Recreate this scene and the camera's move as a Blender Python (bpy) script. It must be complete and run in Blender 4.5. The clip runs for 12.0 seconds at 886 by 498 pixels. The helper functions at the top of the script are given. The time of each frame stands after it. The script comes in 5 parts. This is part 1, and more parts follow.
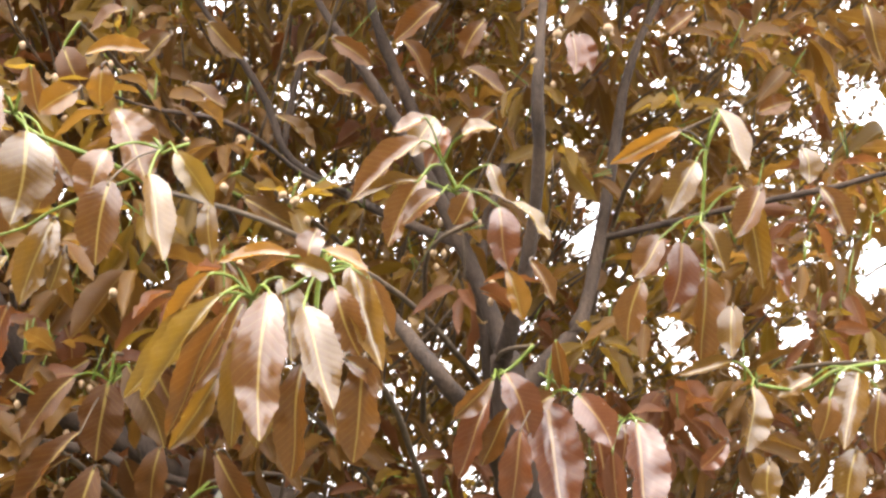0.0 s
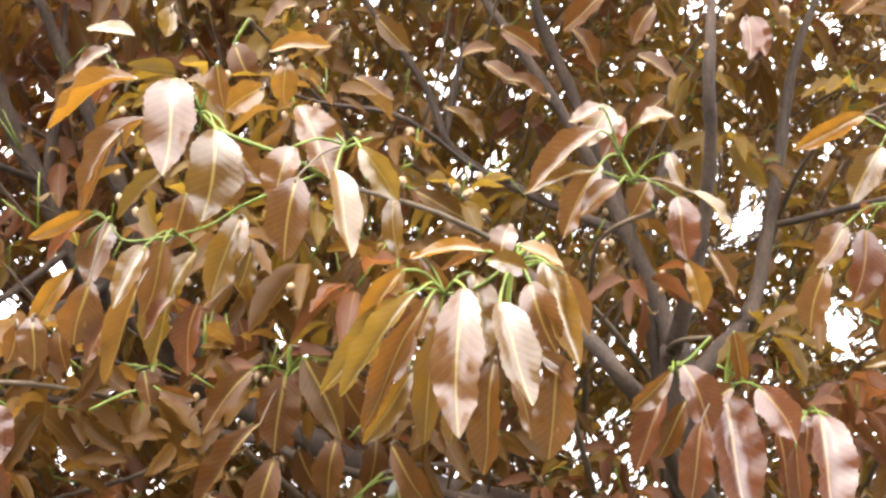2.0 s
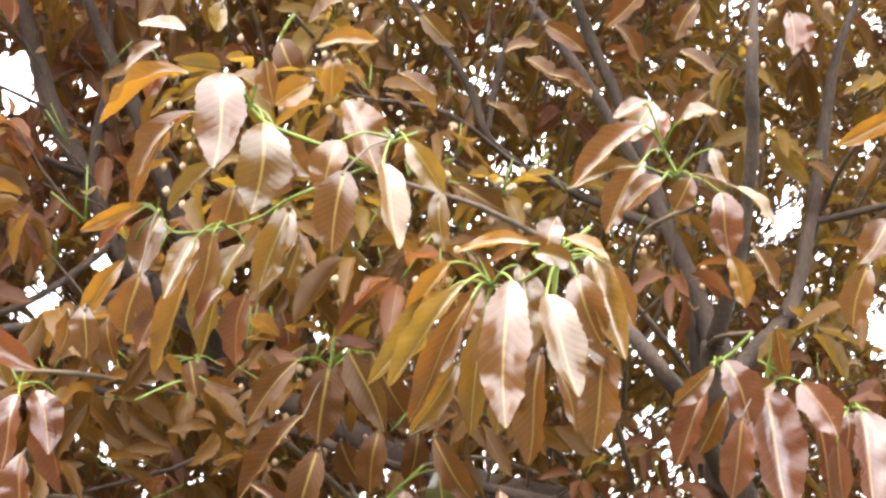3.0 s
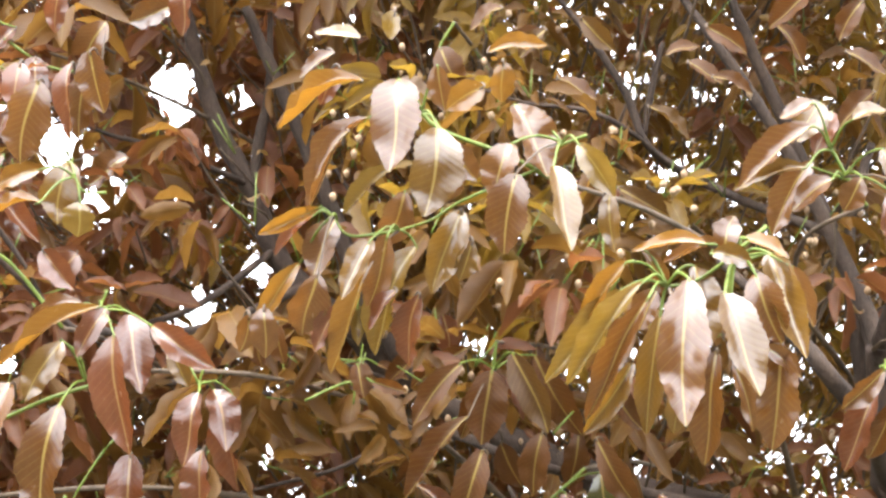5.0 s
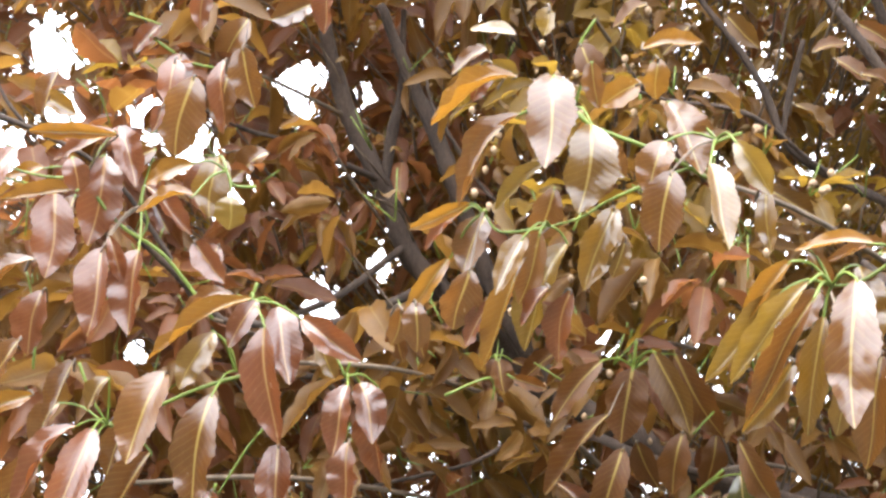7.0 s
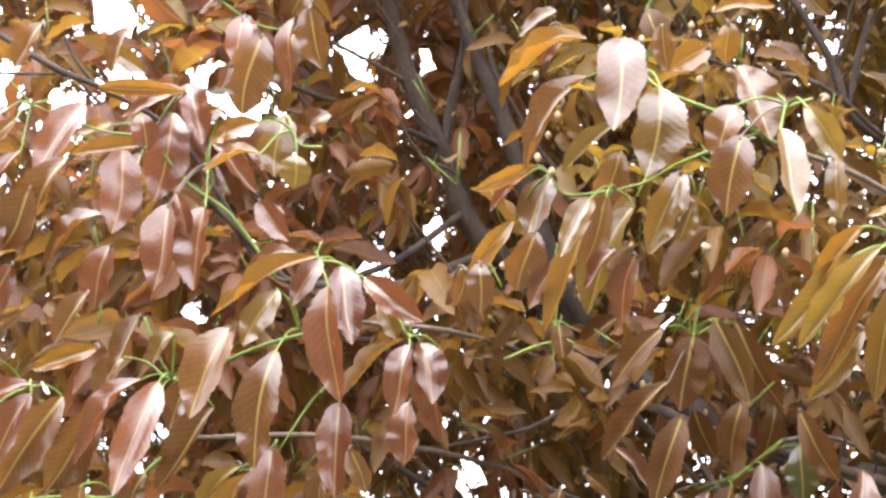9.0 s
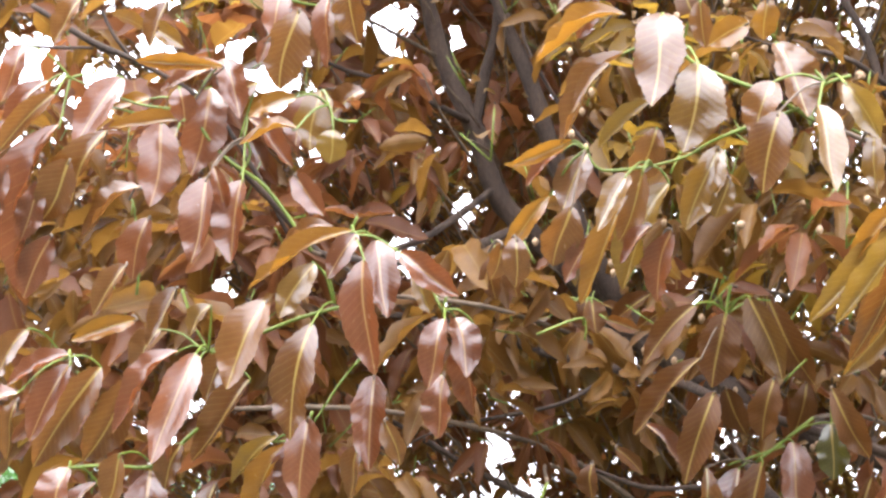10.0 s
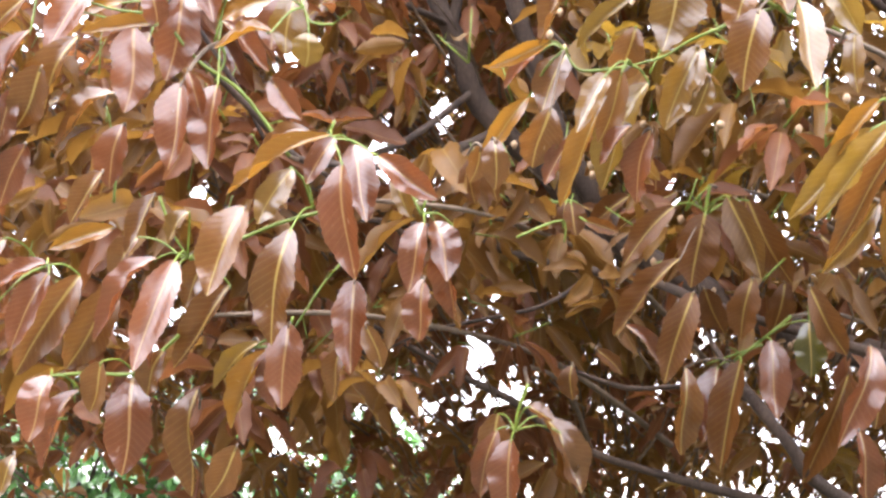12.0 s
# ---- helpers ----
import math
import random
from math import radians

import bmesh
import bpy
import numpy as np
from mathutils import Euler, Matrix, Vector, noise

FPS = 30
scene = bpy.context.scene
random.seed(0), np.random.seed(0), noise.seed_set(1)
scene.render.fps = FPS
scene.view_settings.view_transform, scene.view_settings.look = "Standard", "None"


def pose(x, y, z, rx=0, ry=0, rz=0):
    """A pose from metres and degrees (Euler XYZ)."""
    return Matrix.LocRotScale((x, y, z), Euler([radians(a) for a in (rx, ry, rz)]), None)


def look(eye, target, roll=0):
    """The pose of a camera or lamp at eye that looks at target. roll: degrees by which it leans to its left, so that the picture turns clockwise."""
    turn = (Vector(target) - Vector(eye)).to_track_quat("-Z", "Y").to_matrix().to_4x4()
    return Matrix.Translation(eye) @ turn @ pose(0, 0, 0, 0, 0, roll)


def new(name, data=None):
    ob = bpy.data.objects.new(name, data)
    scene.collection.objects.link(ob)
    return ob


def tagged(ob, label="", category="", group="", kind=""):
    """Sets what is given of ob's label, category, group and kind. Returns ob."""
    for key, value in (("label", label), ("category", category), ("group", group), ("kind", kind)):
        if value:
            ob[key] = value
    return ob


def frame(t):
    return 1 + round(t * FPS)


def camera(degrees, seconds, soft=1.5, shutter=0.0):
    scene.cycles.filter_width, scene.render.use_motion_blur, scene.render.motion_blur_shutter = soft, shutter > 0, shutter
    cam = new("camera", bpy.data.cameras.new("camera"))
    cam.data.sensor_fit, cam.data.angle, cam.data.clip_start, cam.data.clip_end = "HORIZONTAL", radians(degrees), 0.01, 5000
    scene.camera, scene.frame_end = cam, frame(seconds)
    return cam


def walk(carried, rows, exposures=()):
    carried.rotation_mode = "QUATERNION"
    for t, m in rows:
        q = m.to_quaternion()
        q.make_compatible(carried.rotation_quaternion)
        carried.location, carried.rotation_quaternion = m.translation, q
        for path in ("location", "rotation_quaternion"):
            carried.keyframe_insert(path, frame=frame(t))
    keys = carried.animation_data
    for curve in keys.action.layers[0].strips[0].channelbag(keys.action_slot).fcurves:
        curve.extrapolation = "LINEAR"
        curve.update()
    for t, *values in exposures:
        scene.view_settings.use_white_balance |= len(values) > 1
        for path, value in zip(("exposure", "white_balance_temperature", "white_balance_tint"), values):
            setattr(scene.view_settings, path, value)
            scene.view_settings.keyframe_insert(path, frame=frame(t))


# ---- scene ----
# ---- camera ----
cam = camera(36.00, 12.0, soft=2.7)
walk(cam, [
    (0, pose(0.000, 0.000, 1.550, 105.01, 0.00, 0.00)),
    (0.5, pose(-0.011, 0.002, 1.554, 104.73, 0.06, 1.42)),
    (1, pose(-0.028, 0.001, 1.554, 104.57, -0.15, 3.48)),
    (1.5, pose(-0.037, 0.004, 1.555, 104.35, -0.46, 4.73)),
    (2, pose(-0.048, 0.008, 1.560, 104.36, -0.83, 5.60)),
    (2.5, pose(-0.053, -0.001, 1.558, 104.54, -1.07, 6.15)),
    (3, pose(-0.057, -0.005, 1.553, 104.21, -1.50, 6.92)),
    (3.5, pose(-0.064, -0.006, 1.554, 104.36, -1.69, 8.19)),
    (3.7, pose(-0.067, -0.006, 1.554, 104.33, -2.18, 8.79)),
    (5.3, pose(-0.090, -0.027, 1.539, 104.37, -2.60, 12.75)),
    (5.5, pose(-0.092, -0.020, 1.541, 104.20, -2.66, 12.74)),
    (6, pose(-0.105, -0.025, 1.540, 104.08, -3.16, 13.98)),
    (6.5, pose(-0.118, -0.034, 1.535, 104.09, -3.95, 15.29)),
    (7, pose(-0.130, -0.039, 1.535, 104.06, -4.43, 16.63)),
    (7.5, pose(-0.137, -0.039, 1.533, 103.18, -4.85, 17.04)),
    (7.7, pose(-0.140, -0.040, 1.533, 103.05, -4.81, 17.53)),
    (9.3, pose(-0.145, -0.044, 1.521, 102.71, -6.06, 18.51)),
    (9.5, pose(-0.148, -0.049, 1.522, 102.63, -6.10, 18.60)),
    (10, pose(-0.151, -0.053, 1.515, 101.73, -6.58, 19.37)),
    (10.5, pose(-0.153, -0.049, 1.515, 100.98, -6.33, 19.63)),
    (11, pose(-0.151, -0.049, 1.515, 100.74, -6.10, 19.86)),
    (11.5, pose(-0.154, -0.046, 1.515, 99.72, -5.78, 19.23)),
    (12, pose(-0.153, -0.048, 1.513, 97.87, -5.73, 18.61)),
], exposures=[(0, 1.99, 6900, 12), (3, 2.22, 6600, 10), (6, 2.2, 6300, 9), (9, 2.17, 6220, 12), (12, 2.25, 6250, 17)])

# ---- sky and light ----
world = bpy.data.worlds.new("overcast_sky")
scene.world = world
world.use_nodes = True
wn, wl = world.node_tree.nodes, world.node_tree.links
sky = wn.new("ShaderNodeTexSky")
sky.sky_type = "NISHITA"
sky.sun_disc = False
sky.sun_elevation, sky.sun_rotation = radians(58), radians(200)
sky.air_density, sky.dust_density = 1.0, 6.0
cloud = wn.new("ShaderNodeMix")
cloud.data_type = "RGBA"
cloud.inputs[0].default_value = 0.72
cloud.inputs[7].default_value = (15.0, 15.0, 15.6, 1)
wl.new(sky.outputs[0], cloud.inputs[6])
# an overcast sky, over twice as bright overhead as at the horizon
where = wn.new("ShaderNodeTexCoord")
height = wn.new("ShaderNodeSeparateXYZ")
wl.new(where.outputs["Generated"], height.inputs[0])
lift = wn.new("ShaderNodeMapRange")
lift.inputs[1].default_value, lift.inputs[2].default_value = 0.0, 1.0
lift.inputs[3].default_value, lift.inputs[4].default_value = 0.62, 1.6
wl.new(height.outputs[2], lift.inputs[0])
dome = wn.new("ShaderNodeVectorMath")
dome.operation = "SCALE"
wl.new(cloud.outputs[2], dome.inputs[0])
wl.new(lift.outputs[0], dome.inputs["Scale"])
wl.new(dome.outputs[0], wn["Background"].inputs[0])
wn["Background"].inputs[1].default_value = 0.15

sun = new("sun", bpy.data.lights.new("sun", "SUN"))
sun.data.energy, sun.data.angle, sun.data.color = 0.5, radians(40), (1.0, 0.96, 0.9)
sun.matrix_world = look((-1.6, 0.2, 8), (-0.6, 2, 1.6))


# ---- materials ----
def nodes_of(name):
    m = bpy.data.materials.new(name)
    m.use_nodes = True
    return m, m.node_tree.nodes, m.node_tree.links, m.node_tree.nodes["Principled BSDF"]


def math_node(n, l, op, a, b=None, c=None):
    k = n.new("ShaderNodeMath")
    k.operation = op
    for i, v in enumerate((a, b, c)):
        if v is None:
            continue
        if isinstance(v, (int, float)):
            k.inputs[i].default_value = v
        else:
            l.new(v, k.inputs[i])
    return k.outputs[0]


def mix_node(n, l, fac, a, b):
    k = n.new("ShaderNodeMix")
    k.data_type = "RGBA"
    for i, v in ((0, fac), (6, a), (7, b)):
        if isinstance(v, (int, float, tuple)):
            k.inputs[i].default_value = v
        else:
            l.new(v, k.inputs[i])
    return k.outputs[2]


def leaf_material(name, dark, light, rib, glow, joined=False, gloss=0.23, ior=1.85, thin=0.34):
    """A young evergreen leaf: two-toned blade, pale midrib, side veins, waxy face, light passing through."""
    m, n, l, p = nodes_of(name)
    uv = n.new("ShaderNodeUVMap")
    sep = n.new("ShaderNodeSeparateXYZ")
    l.new(uv.outputs[0], sep.inputs[0])
    across = math_node(n, l, "ABSOLUTE", math_node(n, l, "SUBTRACT", sep.outputs[0], 0.5))
    along = sep.outputs[1]
    info = n.new("ShaderNodeNewGeometry" if joined else "ShaderNodeObjectInfo")
    rnd = info.outputs["Random Per Island" if joined else "Random"]
    # side veins run forwards from the midrib
    wave = math_node(n, l, "FRACT", math_node(n, l, "MULTIPLY", math_node(n, l, "SUBTRACT", along, math_node(n, l, "MULTIPLY", across, 0.42)), 13.0))
    vein = math_node(n, l, "SMOOTH_MIN", math_node(n, l, "ABSOLUTE", math_node(n, l, "SUBTRACT", wave, 0.5)), 0.5, 0.1)
    veinline = math_node(n, l, "LESS_THAN", vein, 0.07)
    width = math_node(n, l, "MULTIPLY_ADD", along, -0.024, 0.036)
    ribmask = n.new("ShaderNodeMapRange")
    l.new(math_node(n, l, "DIVIDE", across, width), ribmask.inputs[0])
    ribmask.inputs[1].default_value, ribmask.inputs[2].default_value = 1.25, 0.75
    blot = n.new("ShaderNodeTexNoise")
    blot.inputs["Scale"].default_value, blot.inputs["Detail"].default_value = 5.0, 4.0
    off = n.new("ShaderNodeVectorMath")
    off.operation = "ADD"
    comb = n.new("ShaderNodeCombineXYZ")
    l.new(math_node(n, l, "MULTIPLY", rnd, 37.0), comb.inputs[2])
    l.new(uv.outputs[0], off.inputs[0])
    l.new(comb.outputs[0], off.inputs[1])
    l.new(off.outputs[0], blot.inputs["Vector"])
    fine = n.new("ShaderNodeTexNoise")
    fine.inputs["Scale"].default_value, fine.inputs["Detail"].default_value = 38.0, 3.0
    l.new(off.outputs[0], fine.inputs["Vector"])
    tone = math_node(n, l, "ADD", math_node(n, l, "MULTIPLY", rnd, 0.75), math_node(n, l, "MULTIPLY", math_node(n, l, "SUBTRACT", blot.outputs[0], 0.5), 1.1))
    base = mix_node(n, l, tone, (*dark, 1), (*light, 1))
    base = mix_node(n, l, math_node(n, l, "MULTIPLY", math_node(n, l, "SUBTRACT", fine.outputs[0], 0.42), 0.9), base, (dark[0] * 0.6, dark[1] * 0.55, dark[2] * 0.5, 1))
    base = mix_node(n, l, math_node(n, l, "MULTIPLY", veinline, 0.14), base, (*rib, 1))
    base = mix_node(n, l, ribmask.outputs[0], base, (*rib, 1))
    l.new(base, p.inputs["Base Color"])
    l.new(math_node(n, l, "MULTIPLY_ADD", blot.outputs[0], 0.2, gloss - 0.1), p.inputs["Roughness"])
    p.inputs["IOR"].default_value = ior
    bump = n.new("ShaderNodeBump")
    bump.inputs["Strength"].default_value, bump.inputs["Distance"].default_value = 0.42, 0.0005
    quilt = math_node(n, l, "ADD", math_node(n, l, "MULTIPLY", vein, 0.8), math_node(n, l, "MULTIPLY", fine.outputs[0], 0.5))
    l.new(quilt, bump.inputs["Height"])
    swell = n.new("ShaderNodeBump")
    swell.inputs["Strength"].default_value, swell.inputs["Distance"].default_value = 0.3, 0.0011
    l.new(blot.outputs[0], swell.inputs["Height"])
    l.new(bump.outputs[0], swell.inputs["Normal"])
    l.new(swell.outputs[0], p.inputs["Normal"])
    tr = n.new("ShaderNodeBsdfTranslucent")
    l.new(mix_node(n, l, 0.55, base, (*glow, 1)), tr.inputs[0])
    add = n.new("ShaderNodeMixShader")
    add.inputs[0].default_value = thin
    l.new(p.outputs[0], add.inputs[1])
    l.new(tr.outputs[0], add.inputs[2])
    l.new(add.outputs[0], n["Material Output"].inputs[0])
    return m


PALE_RIB = (0.30, 0.215, 0.055)
RED = leaf_material("red_leaf", (0.086, 0.029, 0.012), (0.15, 0.055, 0.023), (0.30, 0.18, 0.065), (0.32, 0.085, 0.018))
BROWN = leaf_material("bronze_leaf", (0.080, 0.031, 0.008), (0.15, 0.064, 0.016), PALE_RIB, (0.28, 0.112, 0.020))
OLIVE = leaf_material("olive_bronze_leaf", (0.088, 0.043, 0.008), (0.145, 0.078, 0.017), PALE_RIB, (0.31, 0.15, 0.014))
AMBER = leaf_material("amber_leaf", (0.155, 0.066, 0.009), (0.222, 0.105, 0.014), PALE_RIB, (0.45, 0.20, 0.018))
YELLOW = leaf_material("yellow_olive_leaf", (0.116, 0.065, 0.011), (0.172, 0.104, 0.018), PALE_RIB, (0.35, 0.195, 0.02))
# matte inner leaves: darker bronze and olive copies, crown shade put into the colour
INNER = leaf_material("shaded_bronze_leaf", (0.062, 0.024, 0.006), (0.11, 0.045, 0.011), PALE_RIB, (0.25, 0.085, 0.012), gloss=0.45, ior=1.45, thin=0.38)
INNER_OLIVE = leaf_material("shaded_olive_leaf", (0.064, 0.030, 0.007), (0.105, 0.053, 0.013), PALE_RIB, (0.23, 0.105, 0.013), gloss=0.45, ior=1.45, thin=0.38)
GREEN = leaf_material("olive_green_leaf", (0.05, 0.046, 0.008), (0.078, 0.07, 0.015), PALE_RIB, (0.16, 0.15, 0.015))
CROWN = leaf_material("crown_leaf", (0.098, 0.044, 0.009), (0.160, 0.079, 0.014), (0.19, 0.12, 0.034), (0.29, 0.148, 0.026), joined=True, gloss=0.5, ior=1.4, thin=0.52)
CROWN_RED = leaf_material("crown_red_leaf", (0.096, 0.034, 0.013), (0.148, 0.056, 0.021), (0.19, 0.103, 0.034), (0.28, 0.105, 0.028), joined=True, gloss=0.5, ior=1.4, thin=0.5)
CROWN_GOLD = leaf_material("crown_golden_leaf", (0.104, 0.058, 0.008), (0.172, 0.104, 0.015), (0.19, 0.138, 0.034), (0.36, 0.215, 0.026), joined=True, gloss=0.5, ior=1.4, thin=0.54)
DRY = leaf_material("dry_tan_leaf", (0.10, 0.058, 0.018), (0.27, 0.165, 0.065), (0.22, 0.15, 0.06), (0.28, 0.16, 0.03), joined=True, gloss=0.5, ior=1.45, thin=0.3)
FAR_GREEN = leaf_material("far_green_leaf", (0.04, 0.10, 0.03), (0.09, 0.18, 0.06), (0.14, 0.2, 0.07), (0.16, 0.36, 0.08), joined=True, thin=0.45)


def speckled(name, dark, light, scale, rough, relief=0.002, stretch=1.0):
    m, n, l, p = nodes_of(name)
    tc = n.new("ShaderNodeTexCoord")
    mp = n.new("ShaderNodeMapping")
    mp.inputs["Scale"].default_value = (1, 1, stretch)
    l.new(tc.outputs["Object"], mp.inputs[0])
    big, small = n.new("ShaderNodeTexNoise"), n.new("ShaderNodeTexNoise")
    for k, sc in ((big, scale), (small, scale * 9)):
        k.inputs["Scale"].default_value, k.inputs["Detail"].default_value = sc, 5.0
        l.new(mp.outputs[0], k.inputs["Vector"])
    tone = math_node(n, l, "ADD", math_node(n, l, "MULTIPLY", big.outputs[0], 0.7), math_node(n, l, "MULTIPLY", small.outputs[0], 0.5))
    ramp = n.new("ShaderNodeMapRange")
    l.new(tone, ramp.inputs[0])
    ramp.inputs[1].default_value, ramp.inputs[2].default_value = 0.4, 0.8
    l.new(mix_node(n, l, ramp.outputs[0], (*dark, 1), (*light, 1)), p.inputs["Base Color"])
    p.inputs["Roughness"].default_value = rough
    bump = n.new("ShaderNodeBump")
    bump.inputs["Strength"].default_value, bump.inputs["Distance"].default_value = 0.7, relief
    l.new(tone, bump.inputs["Height"])
    l.new(bump.outputs[0], p.inputs["Normal"])
    return m


BARK = speckled("grey_brown_bark", (0.016, 0.010, 0.007), (0.068, 0.044, 0.029), 30, 0.9, 0.008, 0.35)
STALK = speckled("green_stalk", (0.075, 0.115, 0.010), (0.15, 0.20, 0.024), 60, 0.5, 0.0004)
TWIG = speckled("brown_twig", (0.05, 0.036, 0.024), (0.14, 0.098, 0.06), 40, 0.8, 0.001)
BUD = speckled("cream_bud", (0.16, 0.10, 0.05), (0.34, 0.24, 0.14), 200, 0.6, 0.0006)
PLASTER = speckled("dark_brown_render", (0.035, 0.028, 0.02), (0.07, 0.056, 0.04), 1.1, 0.9, 0.003)
GROUND = speckled("ground_cover", (0.03, 0.032, 0.02), (0.085, 0.08, 0.055), 1.4, 0.95, 0.02)
GROUND.node_tree.nodes["Principled BSDF"].inputs["Specular IOR Level"].default_value = 0.05


PALE_DISTANCE = speckled("pale_distance", (0.38, 0.37, 0.35), (0.55, 0.54, 0.51), 0.7, 0.9, 0.004)


# ---- building helpers ----
def mesh_from(name, verts, faces, uvs=None, material=None, smooth=True):
    me = bpy.data.meshes.new(name)
    me.from_pydata(verts, [], faces)
    if uvs is not None:
        layer = me.uv_layers.new(name="UVMap")
        loops = np.empty(len(me.loops), dtype=np.int32)
        me.loops.foreach_get("vertex_index", loops)
        layer.data.foreach_set("uv", np.asarray(uvs, dtype=np.float32)[loops].ravel())
    if smooth:
        me.polygons.foreach_set("use_smooth", [True] * len(me.polygons))
    if material:
        me.materials.append(material)
    me.update()
    return me


def part(name, me, parent, label="", kind=""):
    ob = new(name, me)
    ob.parent = parent
    return tagged(ob, label, kind=kind)


def tube(points, sides=7, wobble=0.0, steps=5):
    """Verts and faces of a rounded, tapering tube through (x, y, z, radius) points, closed at its ends."""
    pts = np.asarray(points, float)
    t = np.linspace(0, len(pts) - 1, (len(pts) - 1) * steps + 1)
    if len(pts) > 2:
        i = np.clip(t.astype(int), 0, len(pts) - 2)
        f = (t - i)[:, None]
        p0, p1, p2, p3 = pts[np.maximum(i - 1, 0)], pts[i], pts[i + 1], pts[np.minimum(i + 2, len(pts) - 1)]
        line = 0.5 * (2 * p1 + (p2 - p0) * f + (2 * p0 - 5 * p1 + 4 * p2 - p3) * f**2 + (3 * p1 - p0 - 3 * p2 + p3) * f**3)
    else:
        line = pts[0] + (pts[1] - pts[0]) * t[:, None]
    verts, faces = [], []
    for k, row in enumerate(line):
        c = Vector(row[:3])
        d = (Vector(line[min(k + 1, len(line) - 1)][:3]) - Vector(line[max(k - 1, 0)][:3])).normalized()
        u = d.cross(Vector((0.31, 0.2, 0.93)) if abs(d.z) < 0.8 else Vector((1, 0.1, 0))).normalized()
        v = d.cross(u)
        for s in range(sides):
            a = 2 * math.pi * s / sides
            way = u * math.cos(a) + v * math.sin(a)
            r = max(row[3], 0.0006)
            if wobble:
                r *= 1 + wobble * noise.noise((c + way * 0.05) * 26)
            verts.append(c + way * r)
        if k:
            for s in range(sides):
                q = (k - 1) * sides
                faces.append((q + s, q + (s + 1) % sides, q + sides + (s + 1) % sides, q + sides + s))
    faces.append(tuple(range(sides))[::-1])
    faces.append(tuple(range(len(verts) - sides, len(verts))))
    return verts, faces


def blade(segments, half, bow, fold, teeth, ripple, seed, sway=0.0, belly=0.94, twist=0.0):
    """A unit leaf along +y from stalk (0) to tip (1), one unit wide, facing +z: verts, faces, uvs.
    bow: arch of the midrib; fold: V of the two halves; sway: sideways curve; belly: under 1, widest beyond the middle."""
    rng = random.Random(seed)
    phase, lean = rng.uniform(0, 6), rng.uniform(-0.08, 0.08)
    verts, faces, uvs = [], [], []
    for i in range(segments + 1):
        v = i / segments
        w = 0.47 * math.sin(math.pi * v**belly) ** 0.56 if 0 < v < 1 else 0.0
        if v > 0.8:
            w *= 1 - 0.34 * ((v - 0.8) / 0.2) ** 0.8
        w = max(w, 0.012)
        c, s = math.cos(twist * (v - 0.3)), math.sin(twist * (v - 0.3))
        for j in range(-half, half + 1):
            u = j / half
            rim = abs(j) == half and 0 < i < segments
            x = u * w * (1 + (lean if u > 0 else -lean))
            if rim:
                x *= 1 + teeth * (0.5 if i % 2 else -0.5) + 0.07 * math.sin(v * 17 + phase * (2 if u > 0 else 3))
            z = (abs(u) * w * fold + ripple * u * u * w * math.sin(v * 13 + 2.2 * math.sin(v * 5 + phase) + phase + (1.9 if u > 0 else 0))) * 0.42
            x, z = x * c - z * s * 2.4, z * c + x * s * 0.4
            verts.append((x + sway * math.sin(math.pi * v**1.3), v, z + bow * (2 * v * (1 - v) + 0.25 * math.sin(2 * math.pi * v))))
            uvs.append((0.5 + u * w, v))
    n = 2 * half + 1
    for i in range(segments):
        for j in range(n - 1):
            q = i * n + j
            faces.append((q, q + 1, q + 1 + n, q + n))
    return verts, faces, uvs


FORMS = ((0.09, 0.55, 0.14, 0.05, 0.90, 0.12), (0.15, 0.6, 0.18, -0.07, 1.0, -0.14), (0.05, 0.85, 0.12, 0.03, 0.84, 0.16), (0.17, 0.75, 0.14, -0.05, 0.92, 0.08),
         (0.11, 0.5, 0.22, 0.09, 1.08, -0.16), (0.04, 0.6, 0.2, -0.10, 0.9, 0.2), (0.16, 0.9, 0.16, 0.06, 1.0, -0.1), (0.10, 0.8, 0.2, -0.03, 1.12, 0.06))
SHAPES = [blade(26, 2, bow, fold, 0.075, rip * 0.9, 3 + k, sway, belly, twist) for k, (bow, fold, rip, sway, belly, twist) in enumerate(FORMS)]
LEAF_MESHES = {}


def leaf_mesh(shape, material):
    if (shape, material.name) not in LEAF_MESHES:
        LEAF_MESHES[shape, material.name] = mesh_from("leaf", *SHAPES[shape], material)
    return LEAF_MESHES[shape, material.name]


def leaf_pose(base, tip, width, turn, facing=(0.16, -1.0, 0.30)):
    """Lays a unit leaf from base to tip; turn rolls its face about the midrib."""
    b, t = Vector(base), Vector(tip)
    y = t - b
    length = y.length
    y.normalize()
    z = Vector(facing)
    z = (z - y * z.dot(y)).normalized()
    z = Matrix.Rotation(radians(turn), 3, y) @ z
    x = y.cross(z)
    m = Matrix((x * width, y * length, z * length)).transposed().to_4x4()
    m.translation = b
    return m


